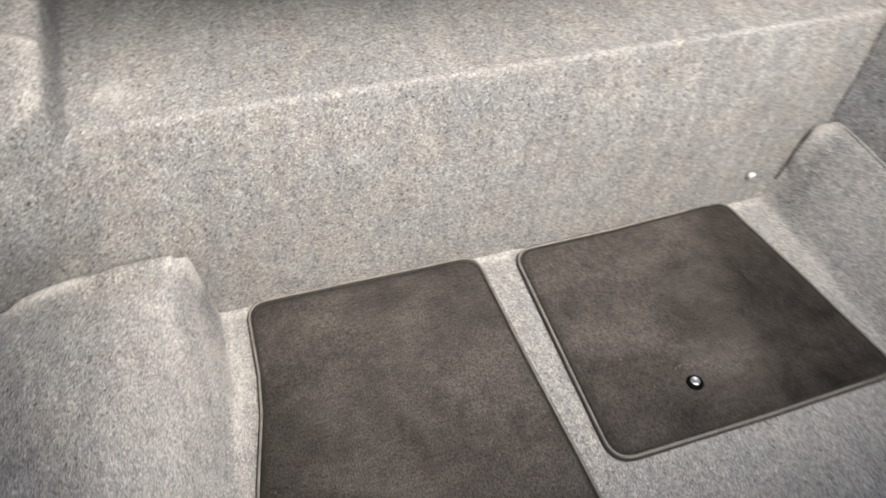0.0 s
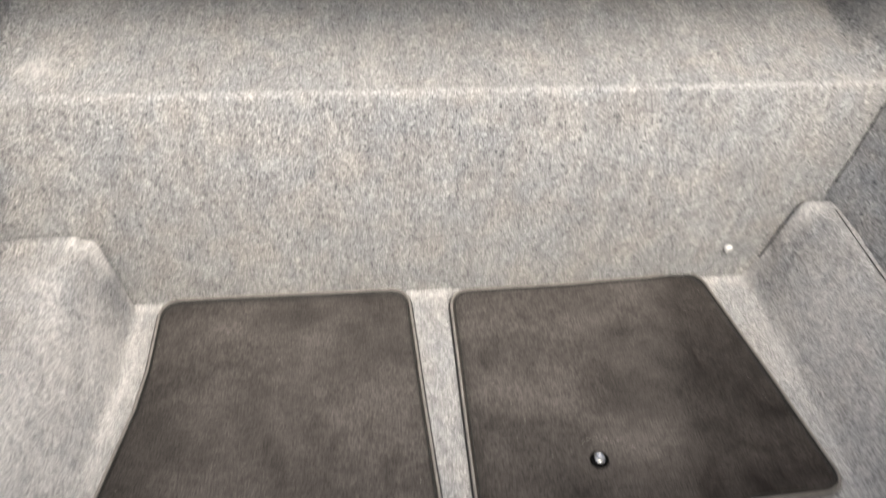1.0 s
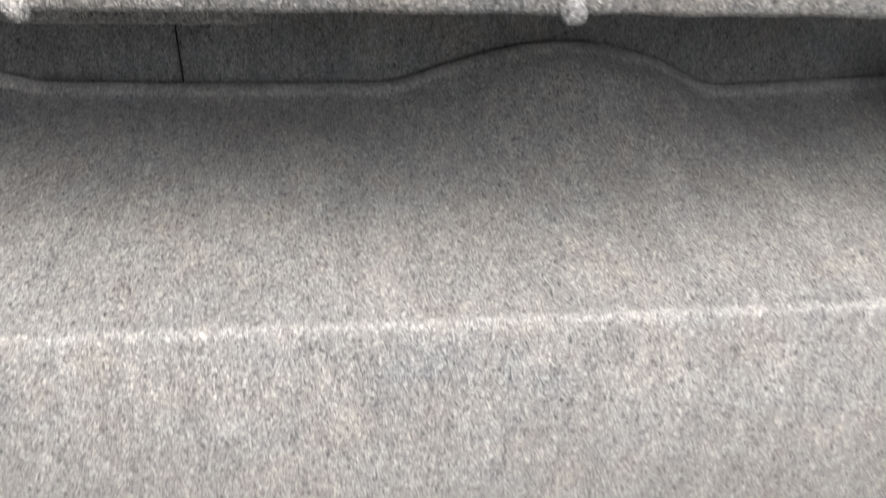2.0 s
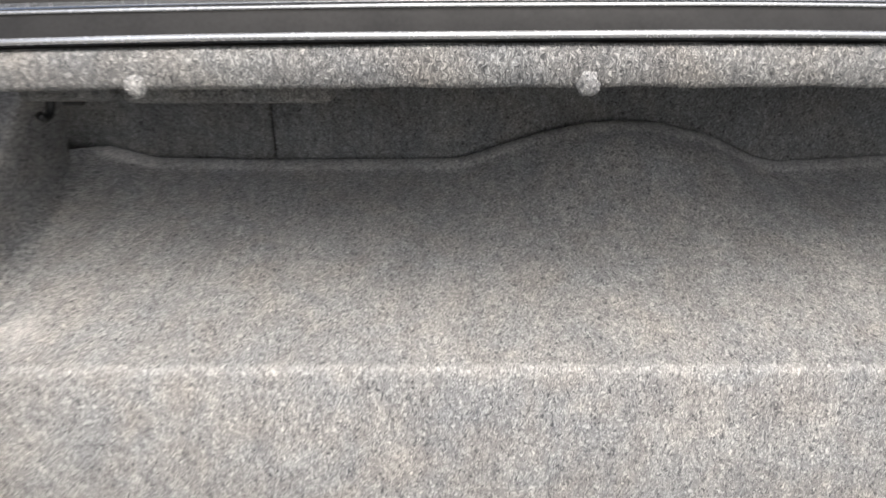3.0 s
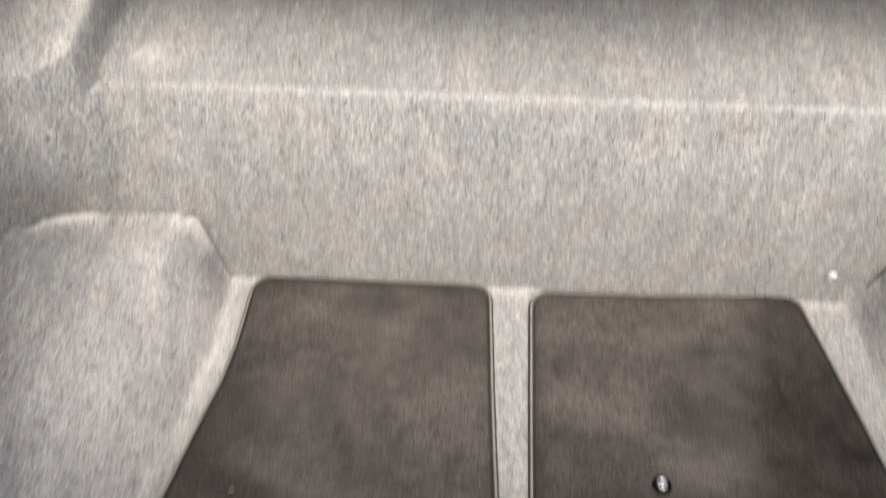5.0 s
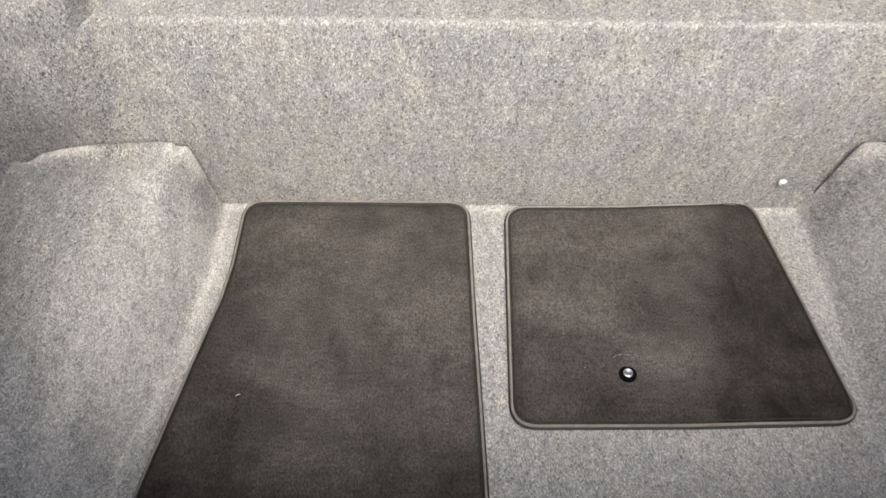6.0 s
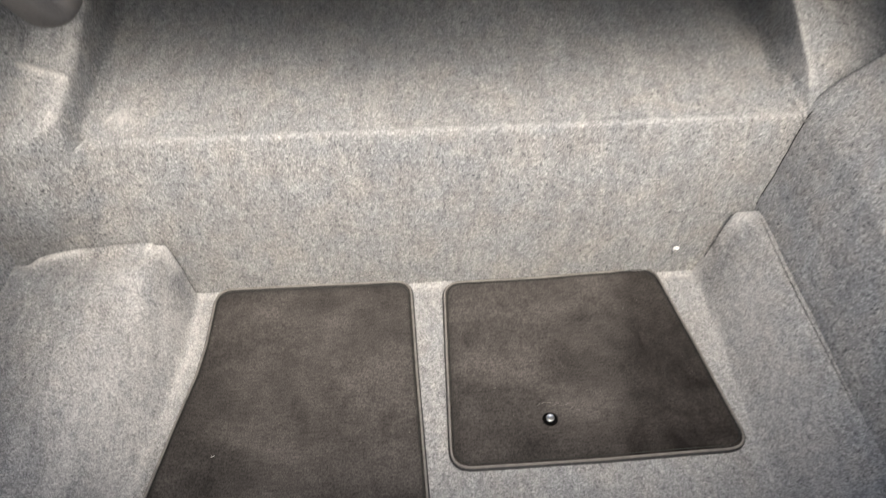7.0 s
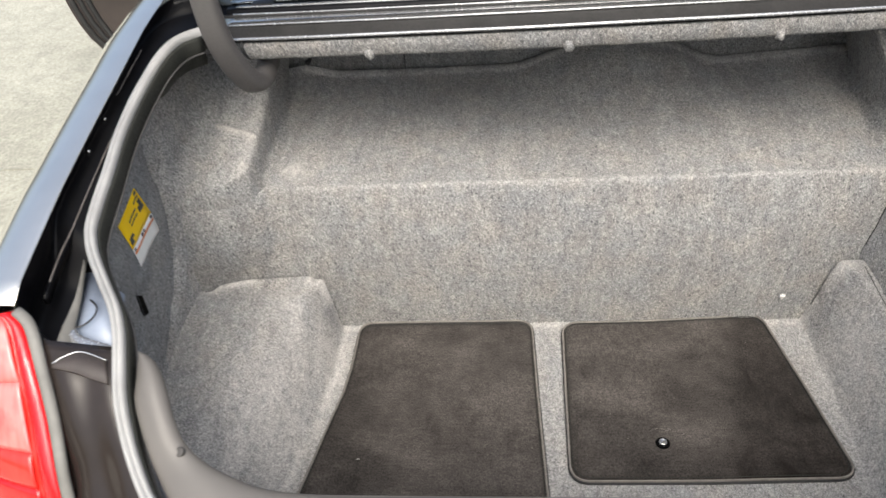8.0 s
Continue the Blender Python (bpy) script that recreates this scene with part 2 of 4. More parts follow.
# pale grey paints the glints that the sky leaves on black edges
GLINT = surface("glossy grey for painted sky glints", (0.45, 0.455, 0.46), 0.24, metal=0.6, coat=0.6, vary=0.2, scale=8, relief=0)
PLATE = surface("plain blue-grey plate finish", (0.26, 0.30, 0.38), 0.45, coat=0.1, vary=0.15, relief=0.05)
GLASS_DARK = surface("tinted rear glass", (0.012, 0.015, 0.016), 0.04, coat=1.0, vary=0.05, relief=0)
DOOR_TRIM = surface("dark brown door trim", (0.045, 0.036, 0.032), 0.5, vary=0.15)
DECK_BLACK = surface("satin black deck", (0.020, 0.019, 0.018), 0.6, vary=0.25, scale=20, relief=0.05)
DECK_BLACK.node_tree.nodes["Principled BSDF"].inputs["Specular IOR Level"].default_value = 0.25
SEALANT = surface("worn beige seam sealant", (0.26, 0.235, 0.22), 0.6, vary=0.5, scale=60, relief=0.2)
CONCRETE = concrete()


# ---- building helpers ----
def part(name, bm, mat, parent=None, label="", smooth=True):
    me = bpy.data.meshes.new(name)
    bmesh.ops.recalc_face_normals(bm, faces=bm.faces)
    bm.to_mesh(me)
    bm.free()
    me.materials.append(mat)
    if smooth:
        me.shade_smooth()
    ob = new(name, me)
    if parent:
        ob.parent = parent
    return tagged(ob, label)


def lerp(a, b, f):
    return a + (b - a) * f


def table(v, *knots):
    """Smooth interpolation through (place, value) knots."""
    if v <= knots[0][0]:
        return knots[0][1]
    for (a, p), (b, q) in zip(knots, knots[1:]):
        if v <= b:
            return lerp(p, q, (v - a) / (b - a))
    return knots[-1][1]


def ease(f):
    f = min(1, max(0, f))
    return f * f * (3 - 2 * f)


def spline(points, n):
    """n points at even steps of a rounded curve through the given ones."""
    pts = [Vector(p) for p in points]
    dense = []
    for i in range(len(pts) - 1):
        p0, p1, p2, p3 = pts[max(0, i - 1)], pts[i], pts[i + 1], pts[min(len(pts) - 1, i + 2)]
        for k in range(16):
            f = k / 16
            dense.append(0.5 * (2 * p1 + (p2 - p0) * f + (2 * p0 - 5 * p1 + 4 * p2 - p3) * f * f + (3 * p1 - p0 - 3 * p2 + p3) * f ** 3))
    dense.append(pts[-1])
    run = [0]
    for a, b in zip(dense, dense[1:]):
        run.append(run[-1] + (b - a).length)
    out, j = [], 0
    for k in range(n):
        s = run[-1] * k / (n - 1)
        while j < len(run) - 2 and run[j + 1] < s:
            j += 1
        out.append(dense[j].lerp(dense[j + 1], (s - run[j]) / max(1e-9, run[j + 1] - run[j])))
    return out


def sheet(rows, thick=0.006, away=(0, 0, -1), wear_and_light=None):
    """A sheet with thickness from rows of points; away: the side to which it thickens."""
    bm = bmesh.new()
    away = Vector(away) * thick
    lay = bm.verts.layers.float.new("wear_and_light")
    top = [[bm.verts.new(p) for p in row] for row in rows]
    if wear_and_light:
        for row in top:
            for v in row:
                v[lay] = wear_and_light(v.co)
    low = [[bm.verts.new(v.co + away) for v in row] for row in top]
    n, m = len(rows), len(rows[0])
    for i in range(n - 1):
        for j in range(m - 1):
            for g in (top, low):
                bm.faces.new((g[i][j], g[i][j + 1], g[i + 1][j + 1], g[i + 1][j]))
    rim = [(0, j) for j in range(m)] + [(i, m - 1) for i in range(1, n)] + [(n - 1, j) for j in range(m - 2, -1, -1)] + [(i, 0) for i in range(n - 2, 0, -1)]
    for (a, b), (c, d) in zip(rim, rim[1:] + rim[:1]):
        bm.faces.new((top[a][b], top[c][d], low[c][d], low[a][b]))
    return bm


def blur(rows, times):
    """Rounds the folds of a grid along its rows."""
    for _ in range(times):
        rows = [[r[0]] + [(r[j - 1] + 2 * r[j] + r[j + 1]) / 4 for j in range(1, len(r) - 1)] + [r[-1]] for r in rows]
    return rows


def sweep(path, section, closed=False, up=(0, 0, 1), bm=None):
    """A bar of the given section (sideways, up) along a path."""
    bm = bm or bmesh.new()
    pts = [Vector(p) for p in path]
    rings, n = [], len(pts)
    for i, p in enumerate(pts):
        if closed:
            d = pts[(i + 1) % n] - pts[i - 1]
        else:
            d = pts[min(n - 1, i + 1)] - pts[max(0, i - 1)]
        side = d.cross(Vector(up)).normalized()
        top = side.cross(d).normalized()
        rings.append([bm.verts.new(p + side * a + top * b) for a, b in section])
    k = len(section)
    for i in range(n if closed else n - 1):
        a, b = rings[i], rings[(i + 1) % n]
        for j in range(k):
            bm.faces.new((a[j], a[(j + 1) % k], b[(j + 1) % k], b[j]))
    if not closed:
        bm.faces.new(rings[0])
        bm.faces.new(rings[-1])
    return bm


def ring(r, n=10, sx=1.0, sy=1.0):
    return [(r * sx * math.cos(2 * math.pi * k / n), r * sy * math.sin(2 * math.pi * k / n)) for k in range(n)]


def block(size, m, bevel=0.003, seg=2, bm=None):
    own = bmesh.new()
    bmesh.ops.create_cube(own, size=1, matrix=Matrix.Diagonal((*size, 1)))
    if bevel:
        bmesh.ops.bevel(own, geom=own.edges[:], offset=bevel, segments=seg, affect="EDGES", profile=0.6)
    own.transform(m)
    if bm is None:
        return own
    me = bpy.data.meshes.new("tmp")
    own.to_mesh(me)
    bm.from_mesh(me)
    bpy.data.meshes.remove(me)
    own.free()
    return bm


def lathe(profile, m, n=20):
    """Turned body from (radius, height) pairs."""
    bm = bmesh.new()
    rings = [[bm.verts.new(m @ Vector((r * math.cos(2 * math.pi * k / n), r * math.sin(2 * math.pi * k / n), h))) for k in range(n)] for r, h in profile]
    for a, b in zip(rings, rings[1:]):
        for k in range(n):
            bm.faces.new((a[k], a[(k + 1) % n], b[(k + 1) % n], b[k]))
    bm.faces.new(rings[0])
    bm.faces.new(rings[-1])
    return bm


def steps(a, b, n):
    return [lerp(a, b, k / (n - 1)) for k in range(n)]


def mirrored(p):
    return Vector((-p[0], p[1], p[2]))


def thing(name, at, label, category, kind="", group=""):
    ob = new(name)
    ob.location = at
    return tagged(ob, label, category, group, kind)


def rough_felt(p, amount=0.0012):
    """Small unevenness of moulded felt."""
    return amount * (noise.noise(Vector(p) * 14) + 0.6 * noise.noise(Vector(p) * 37))


# ---- ground ----
GROUND = -0.38
JOINTS = (-1.69, 1.35, 4.39)
lines = sorted([(-300, 0), (300, 0), (-8, 0), (8, 0)] + [(y + d, -0.016 if abs(d) < 0.005 else 0) for y in JOINTS for d in (-0.006, -0.003, 0.003, 0.006)])
bm = sheet([[Vector((x, y, GROUND + z)) for x in (-300, -6, -3, 3, 6, 300)] for y, z in lines], 0.2)
tagged(part("ground", bm, CONCRETE, smooth=False), "pale sunlit concrete paving around the car", "ground", kind="structure")


# ---- trunk floor: flat well, felt rising to a platform beside it ----
def left_foot(y):
    return table(y, (-0.80, -0.632), (-0.50, -0.590), (-0.33, -0.547), (-0.15, -0.521), (0.1, -0.523))


def ridge_y(x):
    return table(x, (-0.84, -0.074), (-0.79, -0.062), (-0.70, -0.030), (-0.64, -0.016), (-0.55, -0.012))


def floor_height(x, y):
    z, foot = 0.0, left_foot(y)
    if x < foot:
        run = table(y, (-0.80, 0.150), (-0.45, 0.145), (-0.18, 0.120), (-0.08, 0.070), (-0.03, 0.036), (0.0, 0.018))
        top = table(y, (-0.80, 0.155), (-0.4, 0.160), (-0.15, 0.166), (0.0, 0.156))
        power = table(y, (-0.30, 2.0), (-0.10, 1.8), (-0.02, 1.3))
        z = top * (1 - (1 - min(1, (foot - x) / run)) ** power) + 0.01 * ease((-0.62 - x) / 0.12)
    elif x > 0.512:
        u = min(1, (x - 0.512) / table(y, (-0.6, 0.092), (-0.1, 0.078), (-0.03, 0.056), (0.0, 0.040)))
        z = 0.178 * lerp(1 - (1 - u) ** 2, ease(u), 0.55)
    if z > 0.012:
        z -= 0.06 * (ease((z - 0.04) / 0.07) if x > 0 else min(1, z / 0.06)) * ease((y + 0.0075) / 0.004) * ease((x + 0.60) / 0.03)
    if x < -0.565:
        d = y - ridge_y(x)
        z += 0.009 * math.exp(-(d / 0.014) ** 2) - 0.05 * ease((d - 0.007) / 0.010)
        z -= 0.022 * math.exp(-(((x + 0.785) / 0.012) ** 2 + ((y + 0.058) / 0.014) ** 2))
    z -= 0.004 * math.exp(-((y + 0.012) / 0.012) ** 2)
    return z


xs = steps(-0.84, -0.66, 19) + steps(-0.65, -0.512, 70) + steps(-0.49, 0.49, 34) + steps(0.505, 0.61, 54) + [0.625, 0.645]
ys = steps(-0.90, -0.06, 43) + steps(-0.055, 0.02, 38)
rows = blur([[Vector((x, y, floor_height(x, y) + rough_felt((x, y, 0)))) for x in xs] for y in ys], 2)


def floor_wear_and_light(p):
    w = 0.45 * math.exp(-((p.y + 0.012) / 0.014) ** 2) * (1 if -0.53 < p.x < 0.53 else 0)
    w += 1.7 * math.exp(-(((p.x + 0.556) / 0.021) ** 2 + ((p.y + 0.014) / 0.020) ** 2)) * (1 if p.z > 0.08 else 0)
    w += 1.1 * math.exp(-((p.y - ridge_y(p.x) + 0.004) / 0.009) ** 2) * ease((-0.675 - p.x) / 0.03) * (1 if p.z > 0.1 else 0)
    w += 0.8 * math.exp(-(((p.x - 0.562) / 0.024) ** 2 + ((p.y + 0.020) / 0.016) ** 2)) * (1 if p.z > 0.1 else 0)
    w += 0.25 * math.exp(-((p.x - left_foot(p.y) - 0.008) / 0.014) ** 2)
    # light painted as paler felt on the flat floor, left slope and right ramp
    if p.z < 0.02 and -0.53 < p.x < 0.53:
        w += 0.22
    w += 0.30 * ease((-0.53 - p.x) / 0.03) * ease((-0.15 - p.y) / 0.25) * (0.8 + 0.8 * noise.noise(Vector((p.x * 12, p.y * 5, 7))))
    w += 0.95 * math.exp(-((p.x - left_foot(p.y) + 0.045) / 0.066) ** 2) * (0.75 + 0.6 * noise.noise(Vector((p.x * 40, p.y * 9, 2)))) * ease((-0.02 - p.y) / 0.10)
    w += 0.55 * math.exp(-((p.x - 0.545) / 0.032) ** 2) * ease((-0.04 - p.y) / 0.10)
    return min(1, w)


tagged(part("floor", sheet(rows, 0.010, wear_and_light=floor_wear_and_light), CARPET), "grey heathered felt trunk floor moulded up at both sides", "trunk floor", kind="structure")


# ---- front wall of the trunk: upright face, fold, shelf over the axle ----
def lip(x):
    """Height of the shelf's rolled front edge."""
    return table(x, (-0.70, 0.445), (-0.633, 0.428), (-0.560, 0.406), (-0.36, 0.403), (-0.115, 0.404), (-0.095, 0.406), (0.022, 0.446),
                 (0.09, 0.461), (0.14, 0.465), (0.20, 0.461), (0.28, 0.440), (0.35, 0.406), (0.385, 0.398), (0.45, 0.402), (0.70, 0.415))


def corner_bow(x, z):
    """How far the bulkhead comes forward towards its left corner, past a soft upright valley."""
    bow = table(x, (-0.84, -0.062), (-0.79, -0.050), (-0.70, -0.020), (-0.64, -0.006), (-0.55, 0.0))
    return bow * table(z, (0.0, 1.0), (0.18, 1.0), (0.27, 0.7), (0.36, 0.5)) - (0.034 * ease((-0.622 - x) / 0.05) + 0.018 * ease((-0.65 - x) / 0.06)) * ease((z - 0.10) / 0.22)


def front_profile(x):
    fold = 0.360
    pts = [(0.0, -0.004), (0.001, 0.07), (0.006, 0.16), (0.016, 0.25), (0.030, 0.32), (0.0375, 0.350), (0.0395, fold + 0.0005), (0.047, fold + 0.0042), (0.056, fold + 0.0030), (0.080, fold + 0.006),
           (0.20, 0.378), (0.31, lerp(0.387, lip(x) - 0.02, 0.10)), (0.39, lerp(0.393, lip(x) - 0.018, 0.45)), (0.44, lerp(0.396, lip(x) - 0.012, 0.85)), (0.470, lip(x) - 0.0085), (0.476, lip(x) - 0.0065), (0.479, lip(x) - 0.0045), (0.484, lip(x) - 0.002), (0.493, lip(x) + 0.0005),
           (0.504, lip(x) + 0.001), (0.511, lip(x) - 0.005), (0.515, lip(x) - 0.014)]
    return [Vector((x, y + corner_bow(x, z), z)) for y, z in pts]


COUNTS = [max(2, int((b - a).length / 0.005)) for a, b in zip(front_profile(0.1), front_profile(0.1)[1:])]
rows = []
for x in steps(-0.84, 0.675, 122):
    prof = front_profile(x)
    dense = []
    for k, a, b in zip(COUNTS, prof, prof[1:]):
        dense += [a.lerp(b, i / k) for i in range(k)]
    dense.append(prof[-1])
    rows.append([p + Vector((0, -1, 0.6)) * rough_felt(p, 0.0015) for p in dense])
rows = blur(rows, 1)


def front_wear_and_light(p):
    # the fold's highlight is painted in here together with its worn felt
    w = 0.30 * math.exp(-((p.y - 0.044) / 0.0060) ** 2) * math.exp(-((p.z - 0.361) / 0.010) ** 2) * ease((p.x + 0.60) / 0.10)
    w += 0.85 * math.exp(-(((p.x + 0.585) / 0.024) ** 2 + ((p.y - 0.10) / 0.030) ** 2)) * (1 + 0.5 * noise.noise(p * 60))
    w += 0.30 * ease((p.y - 0.474) / 0.006) * (1 + 1.2 * noise.noise(Vector((p.x * 14, 0, 9))))
    w += 0.50 * ease((p.y - 0.474) / 0.006) * ease((p.x + 0.655) / 0.03) * ease((-0.545 - p.x) / 0.025)
    return min(1, max(0, w))


wall_front = tagged(part("wall_front", sheet(rows, 0.008, (0, 0.8, -0.6), front_wear_and_light), CARPET), "grey heathered felt bulkhead with a folded shelf above", "trunk wall", kind="structure")

# seat-back panel behind the shelf, with its seam
SEAT_Y = 0.5185


def seat_foot(x):
    """Lower edge of the seat back, leaving a dark gap over the shelf's rolled edge."""
    return lip(x) - 0.011 + 0.0015 * noise.noise(Vector((x * 9, 0, 3))) - 0.008 * ease((x - 0.12) / 0.12) - 0.02 * ease((-0.545 - x) / 0.03)


for a, b in ((-0.80, -0.3845), (-0.3815, 0.80)):
    rows = [[Vector((x, SEAT_Y + 0.004 * math.sin(x * 9) + 0.03 * (z - 0.38), z)) for x, z in ((x, lerp(seat_foot(x), 0.72, f)) for x in steps(a, b, 60))] for f in steps(0, 1, 14)]
    part("seat_back_panel", sheet(rows, 0.008, (0, 1, 0)), CARPET_DARK, wall_front, "felt seat back panel with shade darkened into its colour")
bm = sheet([[Vector((x, SEAT_Y + 0.022, z)) for x in (-0.85, 0.85)] for z in (0.30, 0.76)], 0.004, (0, 1, 0))
part("backing_board", bm, RUBBER_DARK, wall_front)


# ---- wheel housing covers at both ends of the shelf ----
SHELF_Z = ((0.032, 0.360), (0.080, 0.366), (0.20, 0.378), (0.33, 0.389), (0.43, 0.395), (0.56, 0.404))
LEFT_EDGE = ((0.33, 0.672), (0.38, 0.668), (0.417, 0.662), (0.44, 0.656), (0.50, 0.650), (0.54, 0.640), (0.64, 0.610))


def fold_at(x, y):
    """Short crease across the left cover."""
    return math.exp(-((y - 0.110 + 0.42 * (x + 0.65)) / 0.0065) ** 2) * ease((x + 0.790) / 0.06) * ease((-0.655 - x) / 0.006)


def cover(rows, wear_and_light):
    ob = part("wheel_housing_cover", sheet(rows, 0.008, (0, 0.7, -0.7), wear_and_light), CARPET)
    return tagged(ob, "grey felt cover sloping over the wheel housing", "wheel housing cover", "wheel housing covers", "structure")


def housing_left():
    """Rounded nose in front, gently rising top, upright inner face standing on the shelf."""
    line = spline([(0, -0.020, 0.325), (0, -0.036, 0.355), (0, -0.032, 0.388), (0, -0.014, 0.412), (0, 0.010, 0.425), (0, 0.03, 0.431), (0, 0.06, 0.438), (0, 0.115, 0.450), (0, 0.17, 0.463), (0, 0.235, 0.495), (0, 0.30, 0.540), (0, 0.40, 0.640)], 100)
    rows = []
    for p in line:
        y, z = p.y, p.z
        edge = table(z, *LEFT_EDGE)
        far = table(y, (0.03, 0.85), (0.20, 0.83), (0.26, 0.79), (0.40, 0.72))
        row = [Vector((lerp(far, edge, u), y, z - 0.010 * (1 - u))) for u in steps(0, 1, 44)]
        foot_y = max(y + 0.04 * ease((y - 0.20) / 0.2), 0.042)
        end = Vector((table(foot_y, (0.036, 0.646), (0.11, 0.646), (0.236, 0.650), (0.40, 0.662), (0.56, 0.70)), foot_y, min(table(foot_y, *SHELF_Z), z - 0.010)))
        soft = 0.022 * ease((y - 0.03) / 0.08)
        run = spline([row[-1], row[-1].lerp(end, 0.5), row[-1].lerp(end, 0.86), end + Vector((-0.5 * soft, 0, 0.004)), end + Vector((-soft - 0.004, 0, -0.004))], 30)
        row += run[1:]
        rows.append([Vector((-q.x, q.y, q.z + rough_felt(q, 0.002) + 0.009 * fold_at(-q.x, q.y))) for q in row])

    def wear_and_light(p):
        # paler band along the edge paints the light on the cover's top
        e = -table(p.z, *LEFT_EDGE)
        w = 0.5 * math.exp(-((p.x - e + 0.010) / 0.024) ** 2) * ease((p.z - 0.405) / 0.02) * (0.7 + 0.7 * noise.noise(p * 45))
        return min(1, max(0, w + 1.1 * fold_at(p.x, p.y)))
    rows = blur(rows, 12)
    for q in (q for row in rows for q in row):
        if q.z < 0.45:
            plane = table(q.z, (0.16, 0.006), (0.25, 0.016), (0.32, 0.030), (0.36, 0.040), (0.40, 0.049), (0.43, 0.062)) + corner_bow(q.x, min(q.z, 0.36))
            q.y = max(q.y, plane - table(q.z, (0.34, -0.004), (0.37, 0.0), (0.40, 0.0015), (0.43, 0.005), (0.45, 0.03)))
    return cover(rows, wear_and_light)


def housing_right():
    rows = []
    for k in range(89):
        f = k / 88
        y = lerp(0.030, 0.40, f)
        z = table(y, (0.030, 0.34), (0.058, 0.388), (0.10, 0.436), (0.20, 0.505), (0.40, 0.64))
        edge = table(y, (0.03, 0.656), (0.058, 0.653), (0.10, 0.648), (0.20, 0.635), (0.40, 0.61))
        foot_y = lerp(0.032, 0.56, f)
        end = Vector((table(foot_y, (0.03, 0.645), (0.105, 0.630), (0.385, 0.665), (0.56, 0.70)), foot_y, table(foot_y, *SHELF_Z)))
        row = [Vector((lerp(table(y, (0.03, 0.85), (0.20, 0.83), (0.26, 0.79), (0.40, 0.72)), edge, u), y, z - 0.012 * (1 - u))) for u in steps(0, 1, 44)]
        soft = 0.026 * ease(f / 0.12)
        run = spline([row[-1], row[-1].lerp(end, 0.62), end + Vector((-0.004, 0, 0.012 * ease(f / 0.12))), end + Vector((-0.45 * soft, 0, 0.0035)), end + Vector((-soft, 0, -0.004))], 30)
        row += run[1:]
        rows.append([Vector((p.x, p.y, p.z + rough_felt(p, 0.002))) for p in row])
    return cover(blur(rows, 2), lambda p: 0.45 * math.exp(-((p.x - table(p.y, (0.03, 0.660), (0.10, 0.650), (0.20, 0.637), (0.40, 0.61))) / 0.012) ** 2) * (1 if p.z > 0.40 else 0))


housing_left(), housing_right()

# ---- opening: line of the weatherstrip, from the deck round the side to the rear sill ----
SEAL_LEFT = [(-0.655, 0.112, 0.692), (-0.685, 0.106, 0.692), (-0.715, 0.091, 0.690), (-0.736, 0.066, 0.690), (-0.744, 0.027, 0.691), (-0.752, -0.009, 0.685), (-0.757, -0.052, 0.676), (-0.757, -0.127, 0.666),
             (-0.750, -0.220, 0.654), (-0.738, -0.302, 0.642), (-0.732, -0.360, 0.632), (-0.726, -0.415, 0.620), (-0.717, -0.443, 0.614), (-0.702, -0.473, 0.607), (-0.672, -0.518, 0.597), (-0.646, -0.556, 0.586),
             (-0.631, -0.590, 0.573), (-0.622, -0.625, 0.557), (-0.613, -0.663, 0.537), (-0.604, -0.690, 0.516), (-0.592, -0.717, 0.495), (-0.577, -0.743, 0.475), (-0.563, -0.762, 0.463), (-0.535, -0.787, 0.455),
             (-0.490, -0.810, 0.452), (-0.420, -0.832, 0.450), (-0.250, -0.848, 0.450), (0.000, -0.851, 0.450)]
half = spline(SEAL_LEFT, 120)
SEAL = half + [mirrored(p) for p in half[-2::-1]]


# ---- side walls ----
def seal_x(y):
    return table(-y, *[(-q[1], q[0]) for q in SEAL_LEFT[4:]])


def left_top(y):
    return table(y, (-0.76, 0.43), (-0.70, 0.475), (-0.65, 0.508), (-0.60, 0.535), (-0.55, 0.552), (-0.50, 0.566), (-0.447, 0.578), (-0.315, 0.605), (-0.206, 0.622), (-0.061, 0.640), (0.02, 0.655), (0.14, 0.67))


def left_x(y, z):
    x = table(y, (-0.72, -0.61), (-0.66, -0.65), (-0.60, -0.685), (-0.55, -0.715), (-0.48, -0.748), (-0.40, -0.770), (-0.30, -0.782), (-0.18, -0.796), (-0.09, -0.804), (-0.055, -0.800), (-0.030, -0.788), (-0.013, -0.770), (-0.004, -0.750), (0.0, -0.735), (0.14, -0.735))
    x -= 0.018 * ease((0.46 - z) / 0.16) * ease((y + 0.62) / 0.2)
    top = x + 0.045 if y > -0.02 else lerp(x + 0.045, seal_x(y) + 0.004, ease((-0.02 - y) / 0.06))
    return lerp(x, top, ease((z - left_top(y) + 0.085) / 0.085))


def side_wall(name, place, ys, n, label, mat, back):
    rows = []
    for y in ys:
        top = left_top(y)
        rows.append([place(y, lerp(0.10, top, k / (n - 1))) for k in range(n)])
    return tagged(part(name, sheet(rows, 0.008, back), mat), label, "trunk wall", kind="structure")


def panel_edge(z):
    """Rear-quarter panel's front seam."""
    return table(z, (0.10, -0.42), (0.193, -0.30), (0.214, -0.215), (0.254, -0.124), (0.306, -0.077), (0.389, -0.071), (0.525, -0.085), (0.7, -0.06))


